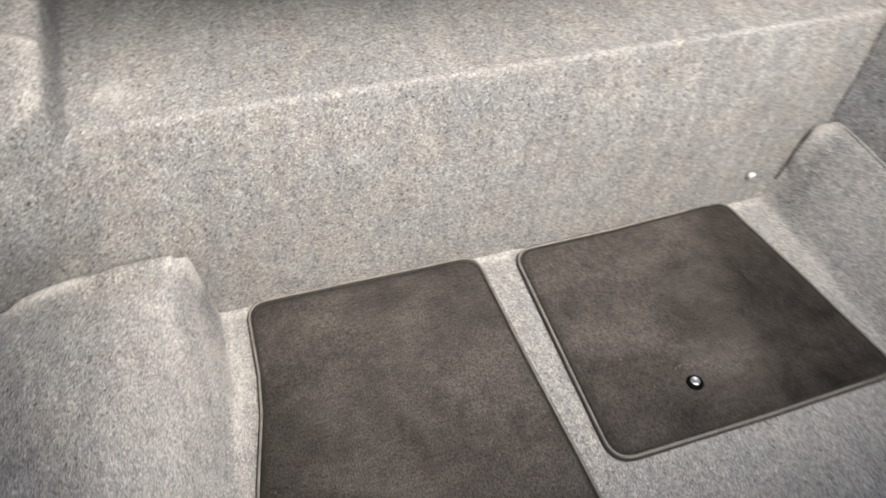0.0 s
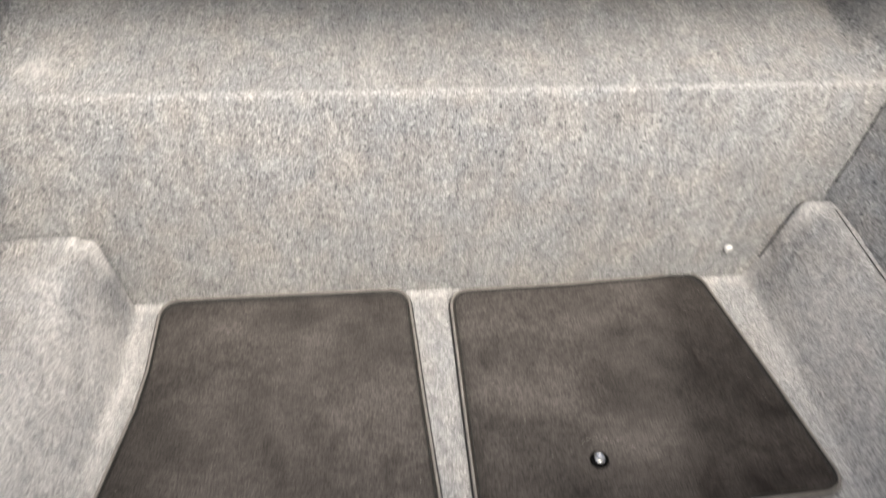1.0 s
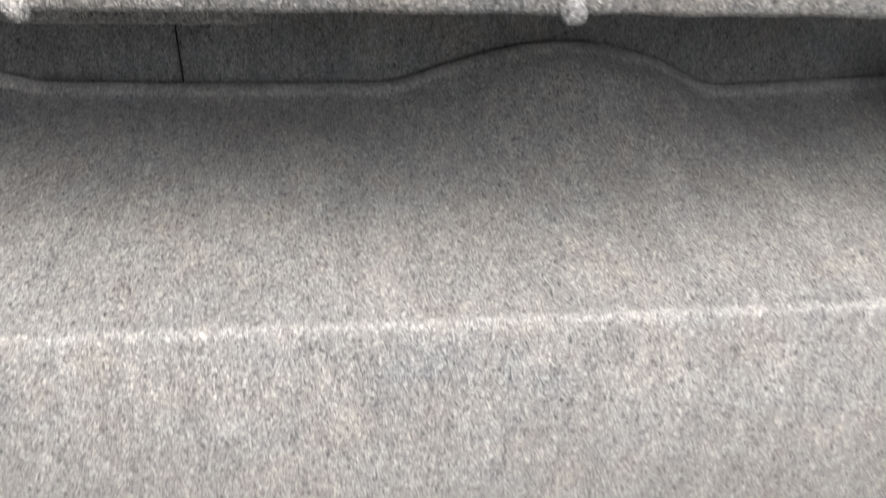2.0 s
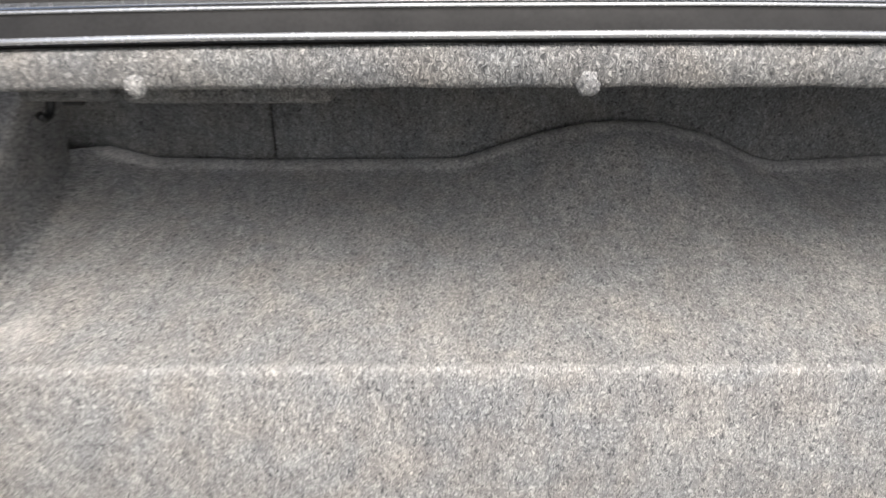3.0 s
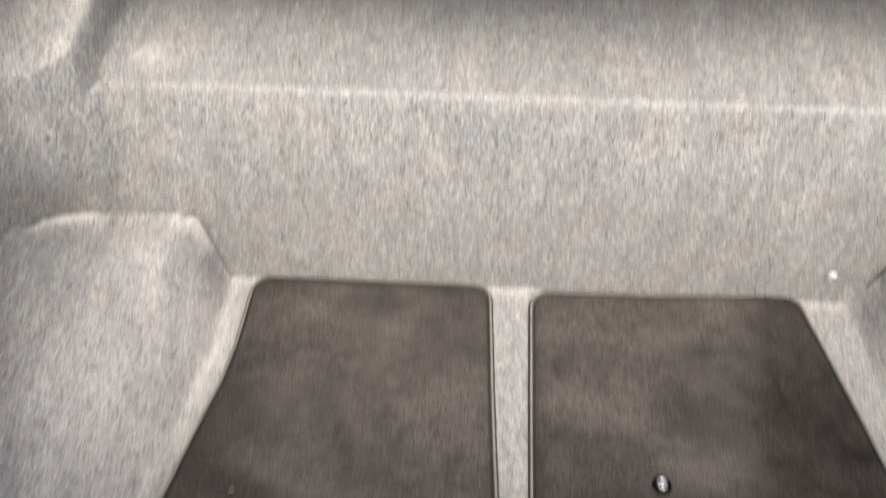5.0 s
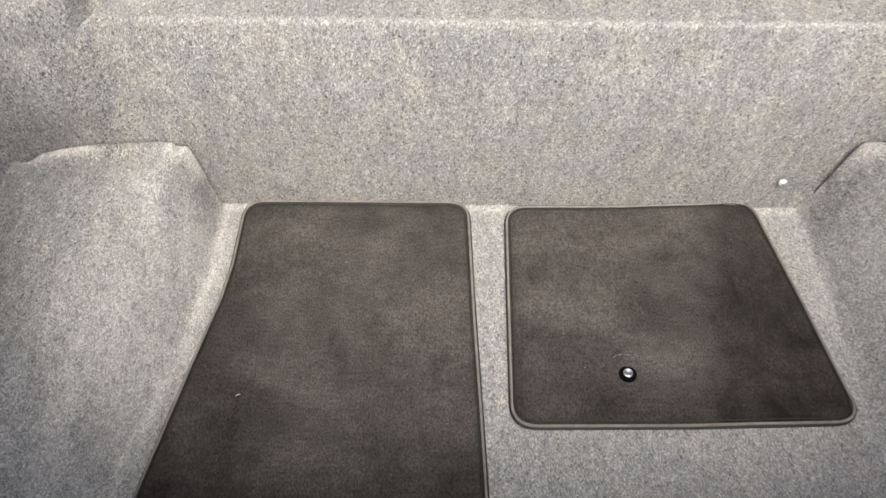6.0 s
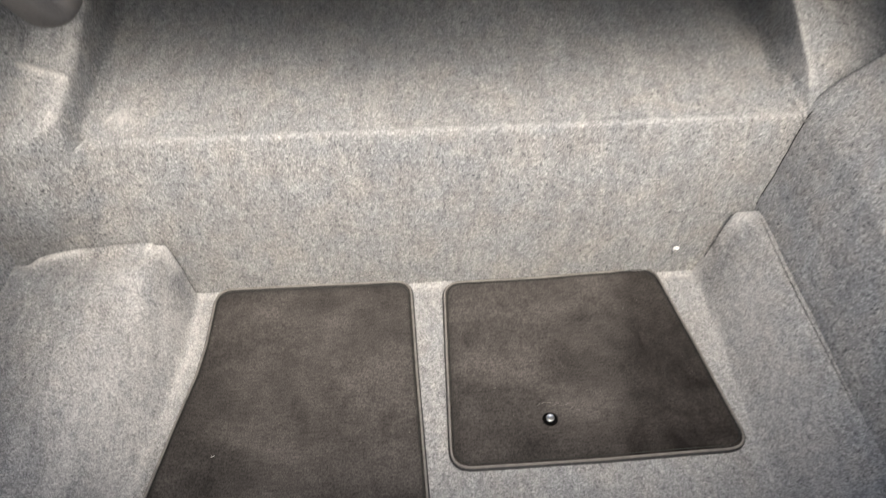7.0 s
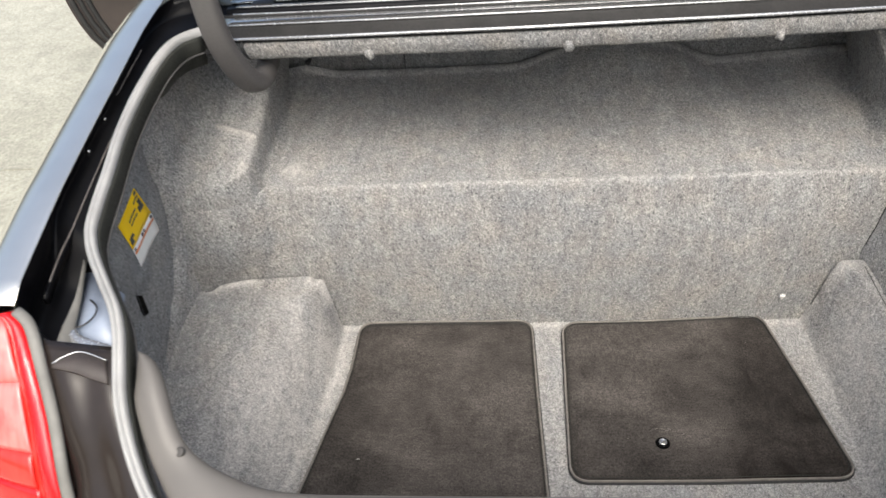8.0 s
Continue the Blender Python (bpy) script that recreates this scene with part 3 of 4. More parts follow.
def left_place(y, z):
    x = left_x(y, z)
    d = y - panel_edge(z)
    x += 0.004 * ease((-d) / 0.02) * ease((y + 0.5) / 0.1)
    x += 0.010 * math.exp(-(((y + 0.245) / 0.03) ** 2 + ((z - 0.385) / 0.014) ** 2))
    return Vector((x + rough_felt((y, z, 0), 0.0018), y, z))


rows = [[left_place(lerp(-0.70, panel_edge(z), u), lerp(0.10, left_top(lerp(-0.70, panel_edge(z), u)), (z - 0.10) / 0.57)) for z in steps(0.10, 0.67, 80)] for u in steps(0, 1, 100)]
wall_left = tagged(part("wall_left", sheet(rows, 0.008, (-1, 0, 0)), CARPET_SIDE), "blue-grey felt side panel with a raised edge", "trunk wall", kind="structure")


def corner_end(z):
    """Where the corner felt meets the bulkhead and the housing cover above it."""
    return table(z, (0.10, 0.004), (0.25, -0.010), (0.33, -0.018), (0.395, -0.010), (0.42, 0.010), (0.44, 0.070), (0.462, 0.17), (0.495, 0.235), (0.54, 0.30), (0.64, 0.40))


def corner_place(u, h):
    z = lerp(0.10, 0.66, h)
    y = lerp(panel_edge(z), corner_end(z), u)
    z = lerp(0.10, left_top(y) - 0.004 - 0.03 * ease((y + 0.01) / 0.06), h)
    turn = y - corner_end(z)
    x = lerp(left_x(panel_edge(z), 0.3), table(turn, (-0.09, -0.804), (-0.055, -0.803), (-0.030, -0.798), (-0.013, -0.786), (-0.004, -0.772), (0.01, -0.75)), ease(u * 3))
    top = x + 0.045 if y > -0.02 else lerp(x + 0.045, seal_x(y) + 0.004, ease((-0.02 - y) / 0.06))
    x = lerp(x, top, ease((z - left_top(y) + 0.085) / 0.085))
    return Vector((x + rough_felt((y, z, 0), 0.0018), y, z))


rows = [[corner_place(u, h) for h in steps(0, 1, 80)] for u in steps(0, 1, 40)]
part("corner_felt", sheet(rows, 0.006, (-1, 0.3, 0)), CARPET, wall_left, "grey felt wrapping the corner")


def right_place(y, z):
    x = table(z, (0.10, 0.592), (0.19, 0.600), (0.28, 0.624), (0.37, 0.652), (0.43, 0.700), (0.475, 0.752), (0.52, 0.785), (0.56, 0.788), (0.60, 0.770), (0.66, 0.748))
    x += -0.17 * ease((-0.46 - y) / 0.24) * ease((z - 0.2) / 0.2)
    return Vector((x + rough_felt((y, z, 5), 0.003), y, z))


wall_right = side_wall("wall_right", right_place, steps(-0.66, 0.06, 90), 70, "grey heathered felt side panel leaning outwards", CARPET, (1, 0, -0.3))
# dark rods laid along the joints paint the shade inside them
gap = [right_place(-0.02, z) for z in steps(0.178, 0.372, 24)]
gap = [Vector((p.x - 0.001, table(p.z, (0.0, 0.0), (0.16, 0.006), (0.25, 0.016), (0.32, 0.030), (0.36, 0.040)) - 0.0015, p.z)) for p in gap]
part("panel_gap", sweep(gap, ring(0.0009, 6), up=(0, 1, 0)), VOID, wall_right, "black line drawn for the gap between the felt panels")
gap = [Vector((0.5925, y, 0.0)) for y in steps(-0.035, -0.45, 30)]
gap = [Vector((p.x + 0.003 * math.sin(p.y * 9), p.y, floor_height(p.x, p.y) + 0.0008)) for p in gap]
part("panel_gap", sweep(gap, ring(0.0007, 6)), FLANGE, wall_right)
bm = sheet([[Vector((x, -0.765 - 0.01 * math.cos(x * 3), z)) for x in steps(-0.66, 0.66, 20)] for z in (-0.01, 0.2, 0.42)], 0.008, (0, -1, 0))
tagged(part("wall_rear", bm, CARPET), "grey felt panel inside the rear sill", "trunk wall", kind="structure")

# latch slot in the left panel
slot = thing("access_slot", (-0.789, -0.288, 0.341), "small slot in the side panel felt, its shade drawn as a black sheet", "slot")
CUT = [(-0.301, 0.378), (-0.281, 0.359), (-0.275, 0.310), (-0.295, 0.322)]
lay = [left_place(*q) + Vector((0.0025, 0, 0)) - slot.location for q in CUT]
part("slot_rim", sweep(lay, ring(0.0009, 6), True, up=(1, 0, 0)), RUBBER_DARK, slot)
# black sheet over the uncut panel stands for the slot's unlit depth
part("slot_pocket", sheet([[lay[0], lay[1]], [lay[3], lay[2]]], 0.012, (-1, 0, 0)), VOID, slot, "", False)

# ---- package shelf over the seat back ----
shelf = thing("package_shelf", (0, 0.25, 0.70), "felt package shelf with shade-darkened covers and a dimmed rear lip", "package shelf", kind="structure")


def lip_y(x):
    return -0.014 + 0.19 * x * x


def lip_drop(x):
    return 0.004 - 0.07 * x * x


# underside given the paler felt to bounce light onto the shelf below
rows = [[Vector((x, lip_y(x) + d, 0.694 + lip_drop(x))) - shelf.location for x in steps(-0.612, 0.612, 50)] for d in steps(0.012, 0.56, 12)]
part("underside", sheet(rows, 0.010, (0, 0, 1)), CARPET, shelf)
rows = []
for x in steps(-0.612, 0.612, 166):
    wob = 0.0018 * noise.noise(Vector((x * 22, 0, 0)))
    sec = [(0.010, 0.676), (0.004, 0.6715 + wob), (-0.001, 0.672 + wob), (-0.004, 0.677), (-0.005, 0.690), (-0.003, 0.701), (0.002, 0.705), (0.012, 0.705)]
    rows.append([Vector((x, lip_y(x) + y, z + lip_drop(x))) - shelf.location for y, z in sec])
part("rear_lip", sheet(rows, 0.004, (0, 1, 0)), CARPET_LIP_DIM, shelf, "grey felt edge dimmed in its colour")
# sheets added only to block light from above behind the hinge arms
for s in (-1, 1):
    rows = [[Vector((s * x, y, z)) - shelf.location for x, z in ((0.600, 0.697), (0.63, 0.692), (0.655, 0.680))] for y in steps(0.090, 0.25, 8)]
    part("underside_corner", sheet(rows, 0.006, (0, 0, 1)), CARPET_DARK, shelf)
for x0, x1, y0, y1, low in ((-0.549, -0.452, 0.150, 0.30, 0.608), (-0.447, -0.232, 0.150, 0.38, 0.606)):
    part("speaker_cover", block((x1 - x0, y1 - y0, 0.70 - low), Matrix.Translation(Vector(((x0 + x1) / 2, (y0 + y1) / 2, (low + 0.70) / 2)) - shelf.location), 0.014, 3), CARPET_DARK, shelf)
for x in (-0.368, -0.016, 0.341):
    at = Vector((x, lip_y(x) - 0.0035, 0.681 + lip_drop(x))) - shelf.location
    bm = lathe([(0.0005, -0.0150), (0.0048, -0.0135), (0.0078, -0.0105), (0.0086, -0.0060), (0.0074, -0.0005), (0.0045, 0.0035), (0.0005, 0.0052)], Matrix.Translation(at), 16)
    bm.normal_update()
    for v in bm.verts:
        v.co += v.normal * 0.0032 * noise.noise(v.co * 190 + Vector((x * 50, 0, 0)))
    part("felted_pin", bm, CARPET, shelf, "pale felted push pin")

for s in (-1, 1):
    ends = [Vector((s * x, lip_y(0.61) + y, z + lip_drop(0.61))) - shelf.location for x, y, z in ((0.614, 0.004, 0.708), (0.615, -0.003, 0.699), (0.612, -0.005, 0.686), (0.607, -0.003, 0.676), (0.600, 0.003, 0.672))]
    part("lip_end", sweep(spline(ends, 16), ring(0.0026, 8), up=(0, 1, 0)), BLACK, shelf, "thin black line at the end of the felt lip")
hook = [Vector(q) - shelf.location for q in ((-0.520, 0.17, 0.69), (-0.520, 0.165, 0.625), (-0.521, 0.160, 0.600), (-0.523, 0.150, 0.592), (-0.524, 0.142, 0.600))]
part("wire_hook", sweep(spline(hook, 14), ring(0.0045, 8), up=(1, 0, 0)), BLACK, shelf, "black plastic hook")
part("wire_clip", block((0.022, 0.016, 0.05), Matrix.Translation(Vector((-0.497, 0.165, 0.628)) - shelf.location), 0.004), BLACK, shelf, "black plastic clip")

# ---- car body round the opening ----
car = thing("car", (0, 0.6, GROUND), "black sedan with its trunk lid raised", "car")
ORIGIN = Vector(car.location)


def body(name, bm, mat, label="", parent=None, smooth=True):
    bm.transform(Matrix.Translation(-ORIGIN))
    return part(name, bm, mat, parent or car, label, smooth)


# weatherstrip: hollow bulb with a groove and a lower lip
SECTION = [(-0.0100, -0.009), (-0.0105, -0.002), (-0.0088, 0.0040), (-0.0050, 0.0066), (-0.0026, 0.0062), (-0.0013, 0.0050), (0.0000, 0.0062), (0.0040, 0.0092), (0.0075, 0.0078),
           (0.0100, 0.0030), (0.0105, -0.003), (0.0100, -0.009)]
body("weatherstrip", sweep(SEAL, [(0.0010 + a * 0.76, b) for a, b in SECTION]), RUBBER, "weathered grey rubber weatherstrip round the opening")
# flange under it, turned down into the trunk
rows = []
for k in range(4, 80):
    p, d = half[k], half[k + 1] - half[k - 1]
    inward = Vector((-d.y, d.x, 0)).normalized() * -1
    inward = inward if inward.x > 0 else -inward
    hem = p + inward * 0.010 + Vector((0, 0, -0.036))
    low = hem - inward * 0.016 + Vector((0, 0, -0.030))
    if p.y < 0.0:
        low = low.lerp(left_place(p.y, left_top(p.y) - 0.004), ease(-p.y / 0.08))
    rows.append([p + inward * 0.008 + Vector((0, 0, -0.004)), p + inward * 0.0105 + Vector((0, 0, -0.010)), hem, hem.lerp(low, 0.4), low])
for s in (1, -1):
    body("flange", sheet([[Vector((s * v.x, v.y, v.z)) for v in q] for q in rows], 0.002, (-s, 0, -0.5)), FLANGE)
body("felt_edge", sweep([q[2] + Vector((0.001, -0.001, 0)) for q in rows], ring(0.0015, 8)), ARM, "thin grey edge of the side panel")

# drain channel between strip and outer panels
GAP_LEFT = [(-0.64, 0.25, 0.722), (-0.74, 0.24, 0.720), (-0.800, 0.205, 0.716), (-0.813, 0.10, 0.707), (-0.806, -0.009, 0.695), (-0.799, -0.101, 0.686), (-0.794, -0.183, 0.676), (-0.791, -0.25, 0.668),
            (-0.789, -0.312, 0.660), (-0.783, -0.382, 0.651), (-0.780, -0.45, 0.637), (-0.778, -0.53, 0.619), (-0.764, -0.575, 0.600), (-0.736, -0.592, 0.582), (-0.712, -0.636, 0.548), (-0.696, -0.683, 0.493), (-0.683, -0.732, 0.420), (-0.65, -0.82, 0.36),
            (-0.52, -0.90, 0.34), (-0.30, -0.935, 0.335), (0.0, -0.945, 0.335)]
gap = spline(GAP_LEFT, 120)
rows = []
for p, q in zip(half, gap):
    p = p + Vector((0, 0, -0.014))
    deep = (0.030 + 0.050 * ease((-0.36 - q.y) / 0.1)) * ease((q.y + 0.600) / 0.03)
    row = []
    for f in steps(0, 1, 17):
        v = p.lerp(q, f)
        v.x -= 0.030 * f * min(1, (1 - f) / 0.12) * ease((q.y + 0.600) / 0.03)
        v.z -= deep * min(1, f / 0.12, (1 - f) / 0.12)
        v.z += (0.010 * math.sin(math.pi * f) + 0.004 * math.sin(3 * math.pi * f)) * ease((-0.60 - q.y) / 0.05)
        row.append(v)
    rows.append(row)
for s in (1, -1):
    turn = [k for k, q in enumerate(gap) if q.y < -0.600][0]
    for name, strip, mat, label in (("drain_channel", rows[:turn + 1], PAINT_DULL, "dusty black painted drain channel"), ("corner_panel", rows[turn:], BROWN, "brown-black glossy corner panel")):
        if name == "corner_panel":
            strip = [r + [r[-1] + Vector((-0.015, 0.006, -0.006)), r[-1] + Vector((-0.035, 0.016, -0.018))] for r in strip]
        body(name, sheet([[Vector((s * v.x, v.y, v.z)) for v in r] for r in strip], 0.003), mat, label)


# welded seam, bolts and loose ends in the left channel
seam = spline([(-0.841, 0.180, 0.664), (-0.830, 0.110, 0.664), (-0.819, 0.027, 0.663), (-0.819, -0.048, 0.651), (-0.818, -0.120, 0.640), (-0.814, -0.221, 0.626), (-0.810, -0.316, 0.612)], 40)
body("seam_flange", sweep(seam, [(-0.002, -0.03), (-0.002, 0.002), (0, 0.004), (0.002, 0.002), (0.002, -0.03)]), PAINT_DULL, "raised black seam in the drain channel")
body("seam_bead", sweep([q + Vector((0.0015, 0, 0.004)) for q in seam[1:24]], ring(0.0012, 6)), SEALANT, "worn beige sealant bead on the seam")
for q in (Vector((-0.810, -0.147, 0.641)), Vector((-0.805, -0.234, 0.630))):
    body("bolt_head", lathe([(0.0038, -0.004), (0.0038, 0.002), (0.0028, 0.0036), (0.0005, 0.0042)], Matrix.Translation(q + Vector((0, 0, 0.004))), 10), STEEL, "small bright bolt head")
ledge = spline([(-0.785, -0.140, 0.637), (-0.784, -0.209, 0.627), (-0.779, -0.308, 0.612), (-0.774, -0.397, 0.596), (-0.776, -0.448, 0.584), (-0.772, -0.516, 0.568)], 30)
body("channel_ledge", sweep(ledge, [(-0.003, -0.012), (-0.003, 0.001), (0, 0.003), (0.003, 0.001), (0.003, -0.012)]), PAINT_DULL, "worn black ledge along the drain channel")
body("ledge_bead", sweep([q + Vector((0.001, 0, 0.0032)) for q in ledge[2:28]], ring(0.0008, 6)), SEALANT, "worn beige sealant bead on the ledge")
plate = [[Vector(q) for q in row] for row in (((-0.752, -0.432, 0.553), (-0.672, -0.490, 0.551)), ((-0.735, -0.505, 0.551), (-0.655, -0.545, 0.550)), ((-0.712, -0.566, 0.548), (-0.640, -0.592, 0.546)))]
body("channel_plate", sheet(plate, 0.003), PLATE, "pale blue-grey plate in the channel corner")
body("plate_rim", sweep(spline([(-0.722, -0.560, 0.552), (-0.705, -0.578, 0.552), (-0.680, -0.590, 0.552), (-0.640, -0.600, 0.546), (-0.622, -0.600, 0.535)], 18), ring(0.009, 10, 1.0, 0.7)), GLINT, "pale glossy rolled rim")
upper = spline([(-0.710, -0.629, 0.5590), (-0.697, -0.620, 0.5625), (-0.677, -0.612, 0.5625), (-0.642, -0.621, 0.5560)], 16)
lower = spline([(-0.709, -0.634, 0.5570), (-0.677, -0.640, 0.5545), (-0.656, -0.646, 0.5500), (-0.632, -0.650, 0.5440)], 16)
body("corner_recess", sheet([[a, a.lerp(b, 0.5) + Vector((0, 0, 0.001)), b] for a, b in zip(upper, lower)], 0.002), DOOR_TRIM, "dark brown arched recess")
body("recess_edge", sweep(upper, ring(0.0011, 6)), GLINT, "thin bright edge over the recess")
lip_rows = []
for f in steps(0, 1, 12):
    a = spline([(-0.748, -0.437, 0.572), (-0.731, -0.509, 0.565), (-0.724, -0.575, 0.562), (-0.711, -0.630, 0.557)], 12)[round(f * 11)]
    b = spline([(-0.744, -0.437, 0.570), (-0.722, -0.515, 0.561), (-0.709, -0.570, 0.556), (-0.690, -0.622, 0.551)], 12)[round(f * 11)]
    lip_rows.append([a + Vector((-0.004, 0, -0.010)), a, a.lerp(b, 0.25) + Vector((0, 0, 0.003)), a.lerp(b, 0.7) + Vector((0, 0, 0.001)), b])
body("channel_lip", sheet(lip_rows, 0.002), GASKET, "grey rubber lip")
body("wire", sweep(spline([(-0.722, -0.561, 0.556), (-0.703, -0.558, 0.556), (-0.693, -0.540, 0.557), (-0.697, -0.522, 0.558), (-0.712, -0.508, 0.558)], 18), ring(0.0014, 6)), BLACK, "thin black wire")

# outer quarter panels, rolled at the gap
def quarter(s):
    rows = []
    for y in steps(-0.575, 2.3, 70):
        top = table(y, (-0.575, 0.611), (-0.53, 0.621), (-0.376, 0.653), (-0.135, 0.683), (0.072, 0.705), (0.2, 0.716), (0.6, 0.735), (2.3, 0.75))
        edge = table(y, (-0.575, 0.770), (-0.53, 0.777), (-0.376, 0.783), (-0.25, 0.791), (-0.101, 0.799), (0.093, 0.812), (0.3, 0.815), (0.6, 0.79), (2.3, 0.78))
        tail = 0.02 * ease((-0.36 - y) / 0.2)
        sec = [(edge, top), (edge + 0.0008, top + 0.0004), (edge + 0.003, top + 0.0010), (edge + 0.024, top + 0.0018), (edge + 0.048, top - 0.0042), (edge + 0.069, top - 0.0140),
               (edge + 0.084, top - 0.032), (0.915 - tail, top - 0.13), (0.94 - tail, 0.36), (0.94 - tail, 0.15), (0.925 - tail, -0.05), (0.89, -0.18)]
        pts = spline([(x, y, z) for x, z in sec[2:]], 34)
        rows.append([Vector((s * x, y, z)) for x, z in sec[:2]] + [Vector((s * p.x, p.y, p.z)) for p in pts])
    return body("quarter_panel", sheet(rows, 0.003, (-s, 0, -0.3)), PANEL, "glossy quarter panel of the black car, mirrored sky put into its pale colour")


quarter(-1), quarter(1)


# tail lamps wrapped round the rear corners: red rim, reflector cells between ribs
def tail_lamp(s):
    inner = spline([(-0.775, -0.578, 0.603), (-0.755, -0.592, 0.590), (-0.733, -0.634, 0.556), (-0.716, -0.677, 0.508), (-0.701, -0.737, 0.43), (-0.69, -0.79, 0.30), (-0.69, -0.80, 0.18)], 60)
    outer = spline([(-0.855, -0.545, 0.585), (-0.885, -0.55, 0.54), (-0.915, -0.57, 0.45), (-0.92, -0.585, 0.36), (-0.92, -0.59, 0.28), (-0.92, -0.595, 0.22), (-0.92, -0.60, 0.18)], 60)
    rows = []
    for p, q in zip(inner, outer):
        mid = (p + q) / 2 + Vector((-0.022, -0.035, 0.012))
        rows.append([Vector((s * -v.x, v.y, v.z)) for v in spline([p, mid, q], 44)])
    lamp = body("tail_lamp", sheet(rows, 0.012, (0, 0.8, -0.4)), LENS, "red tail lamp with a bright rim and ribbed cells")
    lift = Vector((0, -0.0025, 0.002))
    rim = [[v + lift * w for v, w in zip(r[:5], (0.2, 1.2, 1.5, 1.2, 0.2))] for r in rows]
    body("lens_rim", sheet(rim, 0.002, (0, 0.8, -0.4)), LENS_RIM, "saturated red lens rim", lamp).parent = lamp
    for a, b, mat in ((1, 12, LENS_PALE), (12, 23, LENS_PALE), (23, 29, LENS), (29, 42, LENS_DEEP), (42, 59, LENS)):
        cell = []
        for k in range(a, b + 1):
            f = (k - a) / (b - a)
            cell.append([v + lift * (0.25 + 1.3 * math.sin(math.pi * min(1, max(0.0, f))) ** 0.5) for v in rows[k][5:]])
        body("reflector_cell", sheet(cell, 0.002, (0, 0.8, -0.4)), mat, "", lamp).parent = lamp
    line = [r[0] + Vector((s * -0.010, 0.0, 0.001)) for r in rows]
    body("gasket", sweep(line, ring(0.008, 10, 1.0, 0.7)), GASKET, "grey rubber gasket")
    return lamp


tail_lamp(-1), tail_lamp(1)

# rear panel and bumper below the opening
rows = []
for x in steps(-0.92, 0.92, 50):
    back = -0.945 + 0.42 * max(0, abs(x) - 0.30) ** 2.0
    rows.append([Vector((x, back + a, z)) for a, z in ((0.02, 0.335), (-0.006, 0.325), (-0.014, 0.30), (-0.02, 0.16), (-0.03, 0.12), (-0.10, 0.10), (-0.115, 0.05), (-0.115, -0.10), (-0.09, -0.16), (0, -0.20))])
body("rear_bumper", sheet(rows, 0.004, (0, 1, 0)), BODY_BLACK, "glossy black rear bumper")

# sill trim
TRIM_IN = spline([(-0.600, -0.608, 0.550), (-0.583, -0.614, 0.547), (-0.566, -0.638, 0.534), (-0.545, -0.681, 0.505), (-0.525, -0.703, 0.480), (-0.477, -0.727, 0.464), (-0.403, -0.747, 0.458), (-0.265, -0.751, 0.457), (0, -0.751, 0.457)], 60)
trim_out = spline([(-0.605, -0.611, 0.548), (-0.602, -0.640, 0.536), (-0.598, -0.665, 0.524), (-0.580, -0.703, 0.495), (-0.558, -0.737, 0.464), (-0.520, -0.775, 0.450), (-0.425, -0.812, 0.444), (-0.25, -0.829, 0.442), (0, -0.833, 0.442)], 60)
rows = []
for p, q in zip(TRIM_IN, trim_out):
    w = (q - p)
    rows.append(spline([p + Vector((-0.016, 0.002, -0.034)), p + Vector((-0.004, 0.002, -0.012)), p, p + w * 0.15 + Vector((0, 0, 0.009)), p + w * 0.45 + Vector((0, 0, 0.012)), p + w * 0.8 + Vector((0, 0, 0.006)), q, q + Vector((0, 0, -0.012))], 20))
rows += [[mirrored(v) for v in r] for r in rows[-2::-1]]
trim = body("sill_trim", sheet(rows, 0.003, (0, 0, -1)), PLASTIC, "warm grey moulded plastic sill trim")
for s in (-1, 1):
    at = Vector((s * 0.535, -0.712, 0.4885))
    body("trim_plug", lathe([(0.0065, -0.004), (0.0065, 0.0006), (0.005, 0.0012), (0.0005, 0.0004)], Matrix.Translation(at) @ pose(0, 0, 0, 30, 25 * s, 0), 16), PLUG, "", trim).parent = trim

# deck between shelf and rear window: hemmed edge, gutter, stepped panel, glass
DECK = [(0.004, 0.7075), (-0.003, 0.708), (0.004, 0.7075), (0.008, 0.7085), (0.020, 0.7245), (0.024, 0.7280), (0.026, 0.7285), (0.054, 0.7295), (0.058, 0.7270), (0.064, 0.7270), (0.066, 0.7300),
        (0.070, 0.7300), (0.072, 0.7240), (0.088, 0.7240), (0.092, 0.7310), (0.104, 0.7320), (0.110, 0.7260), (0.20, 0.7260)]


def deck_at(x, y, z):
    return Vector((x, lip_y(x) * (1 - 0.3 * min(1, y / 0.1)) + y, z + lip_drop(x) * (1 - 0.4 * min(1, y / 0.1))))


for name, a, b, mat, label in (("rear_deck", 0, 6, DECK_BLACK, "satin black deck below the rear window"), ("deck_step", 5, 10, DECK_SKY, "glossy step of the black deck"), ("deck_gutter", 9, 14, DECK_BLACK, "satin black gutter"), ("deck_step", 13, 18, PAINT_DULL, "glossy step of the black deck")):
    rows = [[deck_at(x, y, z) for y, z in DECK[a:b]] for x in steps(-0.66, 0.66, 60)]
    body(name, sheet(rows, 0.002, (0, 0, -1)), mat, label)
